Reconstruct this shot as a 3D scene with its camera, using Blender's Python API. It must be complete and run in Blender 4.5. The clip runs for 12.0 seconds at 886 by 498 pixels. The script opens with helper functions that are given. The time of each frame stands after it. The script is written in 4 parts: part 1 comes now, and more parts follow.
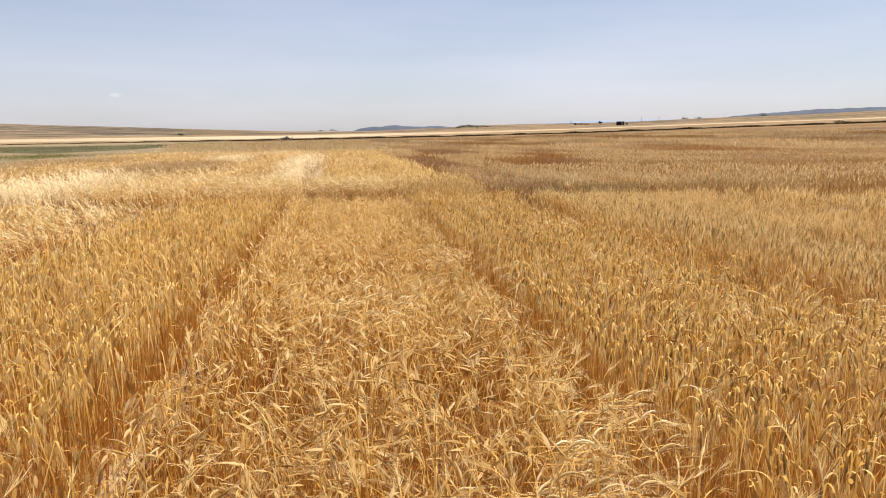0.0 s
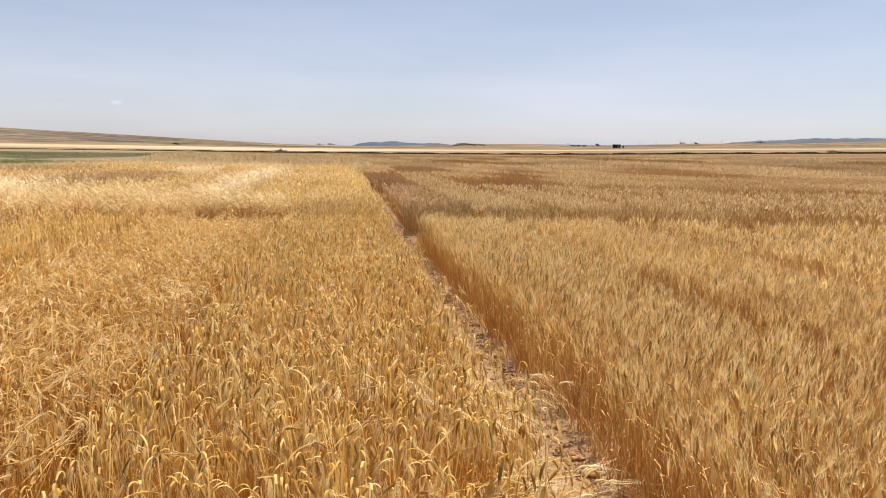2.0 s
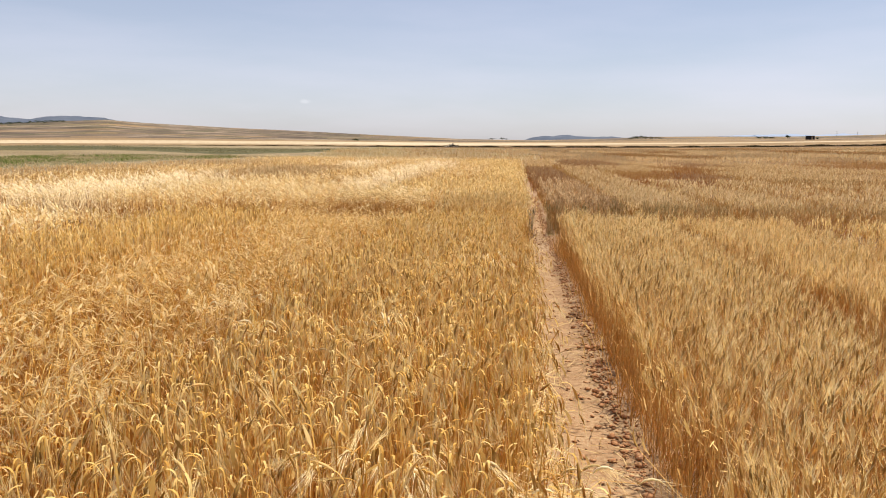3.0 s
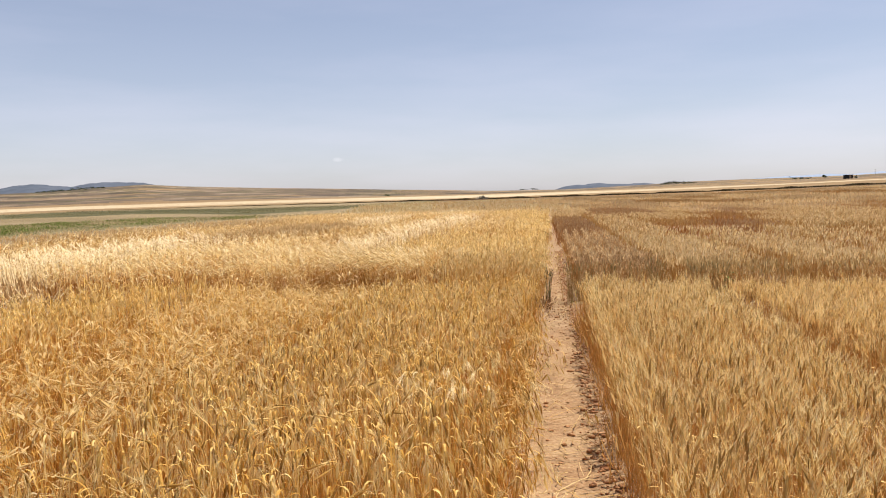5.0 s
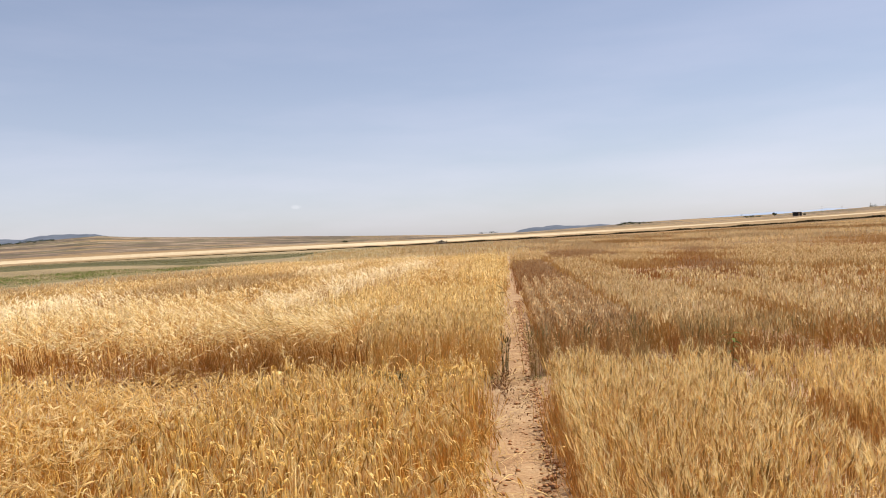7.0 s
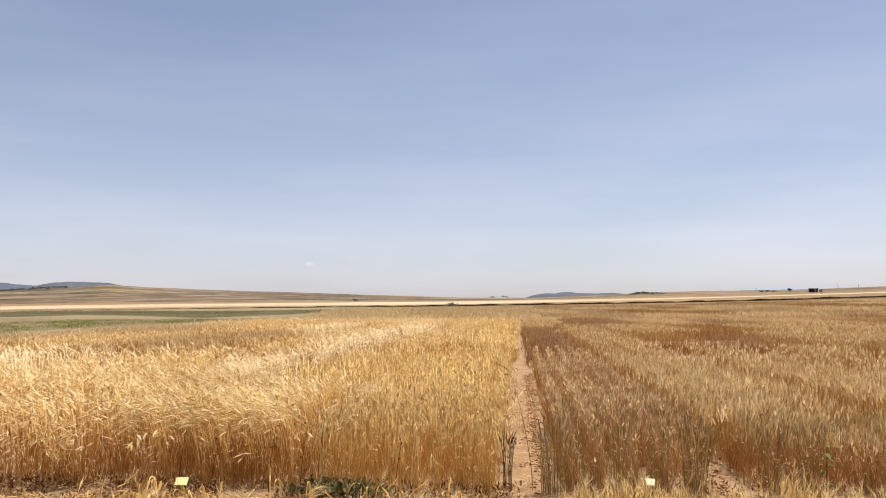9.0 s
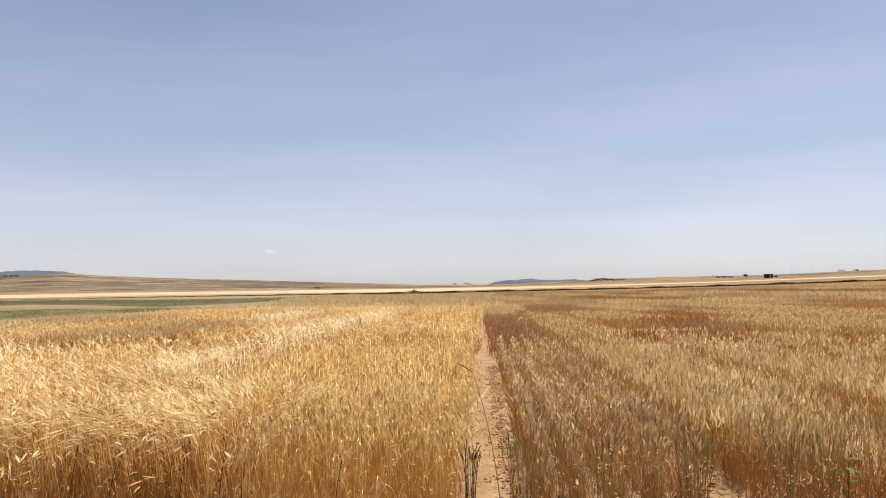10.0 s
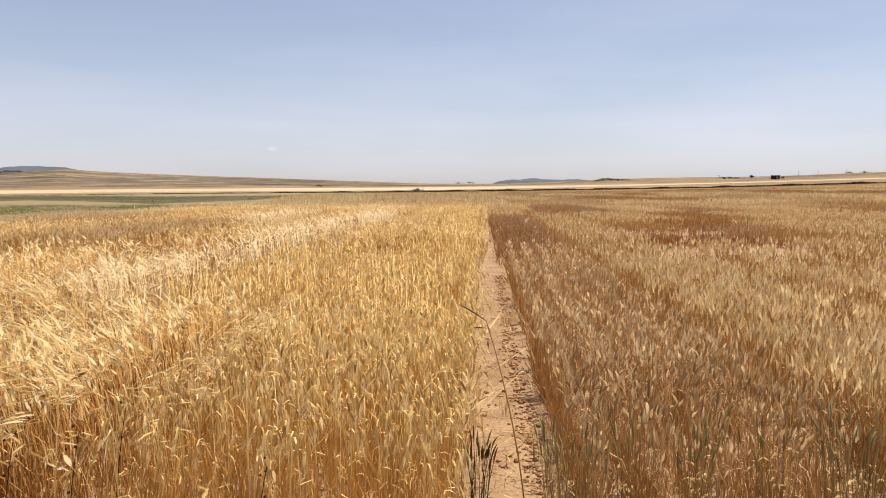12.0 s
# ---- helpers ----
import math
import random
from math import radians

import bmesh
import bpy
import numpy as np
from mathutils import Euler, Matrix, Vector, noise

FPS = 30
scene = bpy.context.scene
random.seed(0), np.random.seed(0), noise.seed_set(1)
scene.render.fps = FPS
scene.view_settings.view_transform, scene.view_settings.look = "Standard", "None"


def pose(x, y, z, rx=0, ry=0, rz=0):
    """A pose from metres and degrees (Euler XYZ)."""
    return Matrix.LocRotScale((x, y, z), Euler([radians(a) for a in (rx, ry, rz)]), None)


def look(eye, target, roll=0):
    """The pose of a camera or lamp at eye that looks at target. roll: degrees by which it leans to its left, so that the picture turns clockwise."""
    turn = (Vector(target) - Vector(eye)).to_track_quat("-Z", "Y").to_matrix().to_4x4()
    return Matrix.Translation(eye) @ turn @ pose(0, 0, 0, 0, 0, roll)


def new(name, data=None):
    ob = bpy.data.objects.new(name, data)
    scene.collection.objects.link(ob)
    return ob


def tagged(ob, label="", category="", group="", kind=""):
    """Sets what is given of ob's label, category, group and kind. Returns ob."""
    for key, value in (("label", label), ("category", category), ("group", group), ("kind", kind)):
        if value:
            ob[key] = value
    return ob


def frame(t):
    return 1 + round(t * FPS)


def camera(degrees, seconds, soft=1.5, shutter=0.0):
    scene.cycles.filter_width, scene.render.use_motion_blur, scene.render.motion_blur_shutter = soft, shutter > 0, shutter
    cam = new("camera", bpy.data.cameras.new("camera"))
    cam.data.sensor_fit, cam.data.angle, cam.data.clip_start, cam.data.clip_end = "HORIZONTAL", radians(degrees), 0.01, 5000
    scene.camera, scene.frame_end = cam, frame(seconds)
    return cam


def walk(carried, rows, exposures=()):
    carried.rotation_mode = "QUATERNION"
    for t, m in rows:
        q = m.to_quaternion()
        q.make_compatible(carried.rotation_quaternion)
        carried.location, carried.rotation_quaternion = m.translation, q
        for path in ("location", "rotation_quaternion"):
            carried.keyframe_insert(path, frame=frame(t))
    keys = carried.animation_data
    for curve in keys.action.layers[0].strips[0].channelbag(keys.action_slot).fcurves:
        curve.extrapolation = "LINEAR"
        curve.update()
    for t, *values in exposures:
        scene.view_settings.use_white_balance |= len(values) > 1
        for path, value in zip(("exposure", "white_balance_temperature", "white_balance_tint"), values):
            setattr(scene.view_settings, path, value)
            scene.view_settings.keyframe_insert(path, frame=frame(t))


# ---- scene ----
cam = camera(60.4, 12.0, soft=1.0)
PATH = [
    (0, (-0.572, 0.400, 1.537), (-0.5068, 2.3783, 1.2502), -0.56),
    (0.5, (-0.039, 0.457, 1.538), (0.2175, 2.4191, 1.2472), 0.09),
    (1, (0.373, 0.598, 1.538), (0.7332, 2.5407, 1.2278), -0.68),
    (1.5, (0.917, 0.843, 1.538), (1.2506, 2.7947, 1.2556), -0.22),
    (2, (1.366, 1.215, 1.576), (1.4411, 3.1987, 1.3337), 1.23),
    (2.5, (1.712, 1.726, 1.549), (1.5155, 3.6983, 1.2825), 2.30),
    (4.5, (1.926, 4.215, 1.530), (1.3142, 6.1075, 1.3188), -3.65),
    (5, (1.914, 4.831, 1.535), (1.4566, 6.7737, 1.4072), -1.22),
    (5.5, (1.849, 5.457, 1.561), (1.1482, 7.3300, 1.5198), -2.20),
    (6, (1.791, 6.142, 1.573), (1.2538, 8.0684, 1.5444), -3.36),
    (6.5, (1.784, 6.777, 1.550), (1.3996, 8.7399, 1.5307), -3.71),
    (8.5, (1.566, 9.045, 1.559), (1.2004, 11.0091, 1.6424), -0.25),
    (9, (1.561, 9.603, 1.542), (1.1823, 11.5611, 1.6919), -0.17),
    (9.5, (1.474, 10.166, 1.550), (1.1262, 12.1287, 1.7128), -1.05),
    (10, (1.439, 10.720, 1.553), (1.1569, 12.6967, 1.6688), -0.48),
    (10.5, (1.369, 11.317, 1.561), (1.0338, 13.2889, 1.5886), -1.70),
    (11, (1.290, 11.934, 1.556), (1.1213, 13.9251, 1.4718), -2.19),
    (11.5, (1.305, 12.419, 1.541), (1.1765, 14.4100, 1.4071), -1.26),
    (12, (1.167, 12.890, 1.540), (0.8756, 14.8627, 1.3909), -0.03),
]
walk(cam, [(t, look(eye, target, roll)) for t, eye, target, roll in PATH])

# ---- world, sun, exposure ----
SUN_AZ, SUN_EL = 52.0, 70.0      # degrees to the right of +y, and above the horizon
wd = bpy.data.worlds.new("summer_sky")
scene.world = wd
wd.use_nodes = True
wn, wl = wd.node_tree.nodes, wd.node_tree.links
wn.clear()
sky = wn.new("ShaderNodeTexSky")
sky.sky_type, sky.sun_disc = "NISHITA", False
sky.sun_elevation, sky.sun_rotation = radians(SUN_EL), radians(SUN_AZ)
sky.altitude, sky.air_density, sky.dust_density, sky.ozone_density = 800, 1.0, 2.0, 1.6
tc = wn.new("ShaderNodeTexCoord")
stretch = wn.new("ShaderNodeMapping")
stretch.inputs["Scale"].default_value = (1.2, 1.2, 7.0)
stretch.inputs["Rotation"].default_value = (0.08, 0.03, 0.5)
veil = wn.new("ShaderNodeTexNoise")
veil.inputs["Scale"].default_value, veil.inputs["Detail"].default_value, veil.inputs["Roughness"].default_value = 1.6, 6.0, 0.55
ramp = wn.new("ShaderNodeMapRange")
ramp.inputs["From Min"].default_value, ramp.inputs["From Max"].default_value = 0.40, 0.75
ramp.inputs["To Min"].default_value, ramp.inputs["To Max"].default_value = 0.78, 1.26
mixc = wn.new("ShaderNodeMix")
mixc.data_type = "RGBA"
mixc.inputs["B"].default_value = (8.9, 8.4, 9.8, 1)     # thin high haze and cirrus
bg = wn.new("ShaderNodeBackground")
bg.inputs["Strength"].default_value = 0.087
wo = wn.new("ShaderNodeOutputWorld")
wl.new(tc.outputs["Generated"], stretch.inputs["Vector"])
wl.new(stretch.outputs["Vector"], veil.inputs["Vector"])
wl.new(veil.outputs["Fac"], ramp.inputs["Value"])
sep = wn.new("ShaderNodeSeparateXYZ")
low = wn.new("ShaderNodeMapRange")          # the haze thins with height
low.interpolation_type = "SMOOTHSTEP"
low.inputs["From Min"].default_value, low.inputs["From Max"].default_value = -0.05, 0.42
low.inputs["To Min"].default_value, low.inputs["To Max"].default_value = 0.45, 0.14
thick = wn.new("ShaderNodeMath")
thick.operation = "MULTIPLY"
wl.new(tc.outputs["Generated"], sep.inputs["Vector"])
wl.new(sep.outputs["Z"], low.inputs["Value"])
wl.new(low.outputs["Result"], thick.inputs[0])
wl.new(ramp.outputs["Result"], thick.inputs[1])
wl.new(thick.outputs[0], mixc.inputs["Factor"])
wl.new(sky.outputs["Color"], mixc.inputs["A"])
puff_at = wn.new("ShaderNodeVectorMath")          # one small white cloud low in the sky
puff_at.operation = "SUBTRACT"
puff_at.inputs[1].default_value = (-0.3572, 0.9324, 0.0551)
puff_size = wn.new("ShaderNodeVectorMath")
puff_size.operation = "MULTIPLY"
puff_size.inputs[1].default_value = (115, 115, 250)
puff_len = wn.new("ShaderNodeVectorMath")
puff_len.operation = "LENGTH"
puff_rag = wn.new("ShaderNodeTexNoise")
puff_rag.inputs["Scale"].default_value = 130
puff_edge = wn.new("ShaderNodeMath")
puff_edge.operation = "ADD"
puff_fac = wn.new("ShaderNodeMapRange")
puff_fac.interpolation_type = "SMOOTHSTEP"
puff_fac.inputs["From Min"].default_value, puff_fac.inputs["From Max"].default_value = 0.7, 1.5
puff_fac.inputs["To Min"].default_value, puff_fac.inputs["To Max"].default_value = 0.20, 0.0
puff_mix = wn.new("ShaderNodeMix")
puff_mix.data_type = "RGBA"
puff_mix.inputs["B"].default_value = (10.5, 10.3, 10.8, 1)
wl.new(tc.outputs["Generated"], puff_at.inputs[0])
wl.new(puff_at.outputs["Vector"], puff_size.inputs[0])
wl.new(puff_size.outputs["Vector"], puff_len.inputs[0])
wl.new(tc.outputs["Generated"], puff_rag.inputs["Vector"])
wl.new(puff_len.outputs["Value"], puff_edge.inputs[0])
wl.new(puff_rag.outputs["Fac"], puff_edge.inputs[1])
wl.new(puff_edge.outputs[0], puff_fac.inputs["Value"])
wl.new(puff_fac.outputs["Result"], puff_mix.inputs["Factor"])
wl.new(mixc.outputs["Result"], puff_mix.inputs["A"])
wl.new(puff_mix.outputs["Result"], bg.inputs["Color"])
wl.new(bg.outputs["Background"], wo.inputs["Surface"])

sun_data = bpy.data.lights.new("sun", "SUN")
sun_data.energy, sun_data.angle, sun_data.color = 5.0, radians(0.6), (1.0, 0.94, 0.845)
sun = new("sun", sun_data)
sd = Vector((math.sin(radians(SUN_AZ)) * math.cos(radians(SUN_EL)), math.cos(radians(SUN_AZ)) * math.cos(radians(SUN_EL)), math.sin(radians(SUN_EL))))
sun.matrix_world = look(sd * 60, (0, 0, 0))


scene.view_settings.exposure = 0.34


# ---- materials ----
S = lambda *cols: [(i / (len(cols) - 1), c) for i, c in enumerate(cols)]


def base_mat(name):
    m = bpy.data.materials.new(name)
    m.use_nodes = True
    n = m.node_tree.nodes
    p = n["Principled BSDF"]
    return m, n, m.node_tree.links, p


def set_ramp(node, stops):
    els = node.color_ramp.elements
    while len(els) < len(stops):
        els.new(0.5)
    for e, (pos, col) in zip(els, stops):
        e.position, e.color = pos, (*col, 1)


def straw_mat(name, stops, glow=0.35, rough=0.6, patch=0.34, spec=0.06):
    """Dry straw, ears or leaves: each piece takes its own tone, drifting in patches over the plot; light shines through."""
    m, n, l, p = base_mat(name)
    geo, obc = n.new("ShaderNodeNewGeometry"), n.new("ShaderNodeTexCoord")
    noi = n.new("ShaderNodeTexNoise")
    noi.inputs["Scale"].default_value, noi.inputs["Detail"].default_value, noi.inputs["Roughness"].default_value = 2.6, 4.0, 0.62
    add = n.new("ShaderNodeMath")
    add.operation = "MULTIPLY_ADD"
    add.inputs[1].default_value = patch * 3.2
    sub = n.new("ShaderNodeMath")
    sub.operation = "SUBTRACT"
    sub.inputs[1].default_value = patch * 1.6
    cr = n.new("ShaderNodeValToRGB")
    set_ramp(cr, stops)
    l.new(obc.outputs["Object"], noi.inputs["Vector"])
    l.new(noi.outputs["Fac"], add.inputs[0])
    info, mixr, wrap = n.new("ShaderNodeObjectInfo"), n.new("ShaderNodeMath"), n.new("ShaderNodeMath")
    mixr.operation, wrap.operation = "ADD", "FRACT"
    l.new(geo.outputs["Random Per Island"], mixr.inputs[0])
    l.new(info.outputs["Random"], mixr.inputs[1])
    l.new(mixr.outputs[0], wrap.inputs[0])
    l.new(wrap.outputs[0], add.inputs[2])
    l.new(add.outputs[0], sub.inputs[0])
    l.new(sub.outputs[0], cr.inputs["Fac"])
    l.new(cr.outputs["Color"], p.inputs["Base Color"])
    p.inputs["Roughness"].default_value = rough
    p.inputs["Specular IOR Level"].default_value = spec
    tr = n.new("ShaderNodeBsdfTranslucent")
    l.new(cr.outputs["Color"], tr.inputs["Color"])
    mx = n.new("ShaderNodeMixShader")
    mx.inputs[0].default_value = glow
    l.new(p.outputs[0], mx.inputs[1])
    l.new(tr.outputs[0], mx.inputs[2])
    l.new(mx.outputs[0], n["Material Output"].inputs["Surface"])
    return m


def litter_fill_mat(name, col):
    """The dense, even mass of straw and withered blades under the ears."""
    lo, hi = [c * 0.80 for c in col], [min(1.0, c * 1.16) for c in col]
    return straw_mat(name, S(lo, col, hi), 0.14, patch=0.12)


def earth_mat(name, stops, scale, fine, bump=0.4, squeeze=1.0, rough=0.9, dist=0.02, streak=None):
    """Soil, stubble or distant fields: two scales of noise, with relief."""
    m, n, l, p = base_mat(name)
    obc, mp = n.new("ShaderNodeTexCoord"), n.new("ShaderNodeMapping")
    mp.inputs["Scale"].default_value = streak or (1, 1, 1)
    a, b = n.new("ShaderNodeTexNoise"), n.new("ShaderNodeTexNoise")
    a.inputs["Scale"].default_value, a.inputs["Detail"].default_value = scale, 4
    b.inputs["Scale"].default_value, b.inputs["Detail"].default_value = fine, 5
    mixf = n.new("ShaderNodeMath")
    mixf.operation = "MULTIPLY_ADD"
    mixf.inputs[1].default_value = 0.5
    half = n.new("ShaderNodeMath")
    half.operation = "MULTIPLY"
    half.inputs[1].default_value = 0.5
    cr = n.new("ShaderNodeValToRGB")
    set_ramp(cr, stops)
    bp = n.new("ShaderNodeBump")
    bp.inputs["Strength"].default_value, bp.inputs["Distance"].default_value = bump, dist
    l.new(obc.outputs["Object"], mp.inputs["Vector"])
    l.new(mp.outputs["Vector"], a.inputs["Vector"])
    l.new(obc.outputs["Object"], b.inputs["Vector"])
    l.new(b.outputs["Fac"], half.inputs[0])
    l.new(a.outputs["Fac"], mixf.inputs[0])
    l.new(half.outputs[0], mixf.inputs[2])
    mr = n.new("ShaderNodeMapRange")
    mr.inputs["From Min"].default_value, mr.inputs["From Max"].default_value = 0.5 - 0.16 / squeeze, 0.5 + 0.16 / squeeze
    l.new(mixf.outputs[0], mr.inputs["Value"])
    l.new(mr.outputs["Result"], cr.inputs["Fac"])
    l.new(cr.outputs["Color"], p.inputs["Base Color"])
    l.new(b.outputs["Fac"], bp.inputs["Height"])
    l.new(bp.outputs["Normal"], p.inputs["Normal"])
    p.inputs["Roughness"].default_value, p.inputs["Specular IOR Level"].default_value = rough, 0.2
    return m


M_SOIL = earth_mat("dry_reddish_soil", S((0.185, 0.097, 0.046), (0.28, 0.165, 0.083), (0.35, 0.224, 0.12), (0.415, 0.286, 0.16)), 2.2, 38, 0.7, dist=0.012)
M_CLOD = earth_mat("soil_clod_and_shade", S((0.25, 0.105, 0.044), (0.37, 0.185, 0.085), (0.50, 0.29, 0.15)), 6, 60, 0.4, dist=0.006)
M_FIELD = earth_mat("far_golden_field", S((0.13, 0.07, 0.022), (0.21, 0.115, 0.04), (0.28, 0.165, 0.06)), 0.06, 1.4, 0.5, dist=0.3, streak=(0.3, 1, 1))
M_PALE = earth_mat("pale_stubble_field", S((0.29, 0.21, 0.12), (0.46, 0.355, 0.22), (0.58, 0.47, 0.31)), 0.02, 0.6, 0.2, dist=0.3, streak=(0.2, 1, 1))
M_BROWNF = earth_mat("dark_ripe_field", S((0.10, 0.055, 0.02), (0.17, 0.095, 0.036), (0.22, 0.13, 0.05)), 0.06, 1.4, 0.5, dist=0.3, streak=(0.3, 1, 1))
M_TANF = earth_mat("tan_stubble_field", S((0.16, 0.10, 0.043), (0.25, 0.16, 0.073), (0.32, 0.215, 0.11)), 0.03, 0.5, 0.2, dist=0.3, streak=(0.3, 1, 1))
M_GREENF = earth_mat("dark_green_field", S((0.046, 0.045, 0.015), (0.085, 0.076, 0.028), (0.16, 0.125, 0.055)), 0.08, 1.1, 0.6, dist=0.4, streak=(0.3, 1, 1))
M_OLIVE = earth_mat("dry_hillside", S((0.055, 0.038, 0.023), (0.105, 0.073, 0.045), (0.14, 0.098, 0.063), (0.27, 0.20, 0.13)), 0.013, 0.05, 0.3, squeeze=1.7, dist=1.0, streak=(0.25, 1.2, 1))
M_DRYF = earth_mat("dry_fallow_field", S((0.155, 0.115, 0.055), (0.235, 0.172, 0.088), (0.315, 0.24, 0.135)), 0.05, 0.8, 0.3, dist=0.2, streak=(0.3, 1, 1))
M_WEEDF = earth_mat("weedy_green_ground", S((0.085, 0.08, 0.026), (0.17, 0.135, 0.055), (0.30, 0.215, 0.115)), 0.22, 1.6, 0.5, dist=0.2)
M_SCRUB = straw_mat("dark_scrub", S((0.03, 0.026, 0.012), (0.07, 0.052, 0.024), (0.13, 0.095, 0.045)), 0.1, 0.8)
M_GREEN = straw_mat("green_weed_leaf", S((0.07, 0.10, 0.02), (0.15, 0.185, 0.042), (0.29, 0.29, 0.10)), 0.35, 0.5)
M_DKGREEN = straw_mat("dark_green_stalk", S((0.06, 0.058, 0.02), (0.115, 0.098, 0.035), (0.20, 0.16, 0.06)), 0.2, 0.5)
M_TREE = straw_mat("tree_leaf", S((0.02, 0.03, 0.012), (0.04, 0.055, 0.022), (0.07, 0.08, 0.035)), 0.15, 0.7)
M_HILL = earth_mat("haze_blue_wooded_hill", S((0.060, 0.073, 0.098), (0.080, 0.094, 0.122), (0.105, 0.118, 0.146)), 0.004, 0.03, 0.0)
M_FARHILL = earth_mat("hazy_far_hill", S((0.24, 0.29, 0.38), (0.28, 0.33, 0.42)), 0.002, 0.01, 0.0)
M_BARK = earth_mat("bark", S((0.06, 0.045, 0.03), (0.13, 0.10, 0.07)), 8, 60, 0.6)
M_STONE = earth_mat("field_stone", S((0.10, 0.085, 0.065), (0.20, 0.17, 0.13), (0.30, 0.26, 0.2)), 2, 20, 0.5)
M_BARN = earth_mat("dark_barn_wall", S((0.018, 0.018, 0.02), (0.035, 0.033, 0.034)), 0.6, 6, 0.3)
M_ROOF = earth_mat("dark_barn_roof", S((0.03, 0.028, 0.028), (0.055, 0.05, 0.048)), 0.6, 6, 0.3)
M_CARD = earth_mat("weathered_white_card", S((0.76, 0.69, 0.40), (0.86, 0.81, 0.56)), 14, 90, 0.1)
M_STAKE = earth_mat("grey_wood_stake", S((0.20, 0.15, 0.10), (0.36, 0.28, 0.19)), 20, 140, 0.5)
M_SEED = straw_mat("dark_seed_head", S((0.025, 0.018, 0.012), (0.06, 0.04, 0.025)), 0.05, 0.8)

# straw, ears and awns of each sown variety
KINDS = {
    "gold": dict(stalk=S((0.58, 0.312, 0.062), (0.80, 0.515, 0.147), (0.95, 0.712, 0.297)), ear=S((0.44, 0.257, 0.066), (0.62, 0.385, 0.112), (0.90, 0.655, 0.28)), awn=S((0.87, 0.645, 0.245), (0.97, 0.815, 0.47))),
    "amber": dict(stalk=S((0.52, 0.30, 0.082), (0.73, 0.485, 0.168), (0.91, 0.70, 0.33)), ear=S((0.46, 0.29, 0.095), (0.68, 0.465, 0.18), (0.92, 0.725, 0.38)), awn=S((0.90, 0.68, 0.29), (0.98, 0.86, 0.54))),
    "straw": dict(stalk=S((0.52, 0.26, 0.05), (0.72, 0.43, 0.11), (0.86, 0.60, 0.22)), ear=S((0.46, 0.265, 0.07), (0.70, 0.465, 0.17), (0.90, 0.71, 0.37)), awn=S((0.70, 0.48, 0.18), (0.88, 0.71, 0.39))),
    "cream": dict(stalk=S((0.38, 0.19, 0.05), (0.58, 0.345, 0.105), (0.77, 0.54, 0.23)), ear=S((0.42, 0.255, 0.085), (0.74, 0.52, 0.22), (0.94, 0.78, 0.46)), awn=S((0.64, 0.45, 0.19), (0.87, 0.70, 0.37), (0.96, 0.86, 0.60))),
    "pale": dict(stalk=S((0.35, 0.165, 0.045), (0.56, 0.315, 0.095), (0.76, 0.525, 0.215)), ear=S((0.42, 0.255, 0.08), (0.72, 0.525, 0.225), (0.91, 0.765, 0.455)), awn=S((0.66, 0.475, 0.21), (0.85, 0.70, 0.39), (0.94, 0.86, 0.62))),
    "white": dict(stalk=S((0.50, 0.34, 0.15), (0.70, 0.52, 0.27), (0.86, 0.70, 0.42)), ear=S((0.74, 0.56, 0.27), (0.87, 0.72, 0.43), (0.95, 0.84, 0.59)), awn=S((0.92, 0.79, 0.51), (0.98, 0.89, 0.67))),
    "tan": dict(stalk=S((0.49, 0.268, 0.076), (0.69, 0.445, 0.152), (0.88, 0.645, 0.27)), ear=S((0.46, 0.285, 0.09), (0.70, 0.48, 0.174), (0.94, 0.715, 0.33)), awn=S((0.97, 0.71, 0.28), (1.0, 0.85, 0.49))),
    "bronze": dict(stalk=S((0.44, 0.235, 0.066), (0.62, 0.38, 0.125), (0.80, 0.56, 0.22)), ear=S((0.40, 0.24, 0.075), (0.62, 0.41, 0.145), (0.86, 0.63, 0.28)), awn=S((0.92, 0.65, 0.25), (0.98, 0.79, 0.43))),
    "buff": dict(stalk=S((0.37, 0.195, 0.062), (0.53, 0.312, 0.107), (0.69, 0.47, 0.195)), ear=S((0.45, 0.288, 0.112), (0.675, 0.482, 0.22), (0.89, 0.71, 0.41)), awn=S((0.76, 0.55, 0.26), (0.91, 0.725, 0.43))),
    "brown": dict(stalk=S((0.395, 0.214, 0.08), (0.55, 0.345, 0.142), (0.695, 0.478, 0.228)), ear=S((0.42, 0.266, 0.12), (0.61, 0.41, 0.203), (0.82, 0.61, 0.345)), awn=S((0.55, 0.387, 0.19), (0.74, 0.56, 0.32))),
    "sage": dict(stalk=S((0.37, 0.18, 0.06), (0.51, 0.285, 0.10), (0.65, 0.42, 0.175)), ear=S((0.33, 0.215, 0.08), (0.50, 0.335, 0.14), (0.70, 0.50, 0.245)), awn=S((0.50, 0.35, 0.15), (0.70, 0.51, 0.26))),
    "umber": dict(stalk=S((0.30, 0.15, 0.056), (0.41, 0.22, 0.085), (0.52, 0.30, 0.125)), ear=S((0.29, 0.165, 0.078), (0.41, 0.25, 0.122), (0.54, 0.355, 0.185)), awn=S((0.36, 0.22, 0.10), (0.52, 0.35, 0.18))),
    "russet": dict(stalk=S((0.32, 0.135, 0.04), (0.43, 0.205, 0.06), (0.55, 0.30, 0.10)), ear=S((0.30, 0.15, 0.05), (0.45, 0.25, 0.09), (0.60, 0.38, 0.16)), awn=S((0.42, 0.235, 0.09), (0.60, 0.38, 0.16))),
}
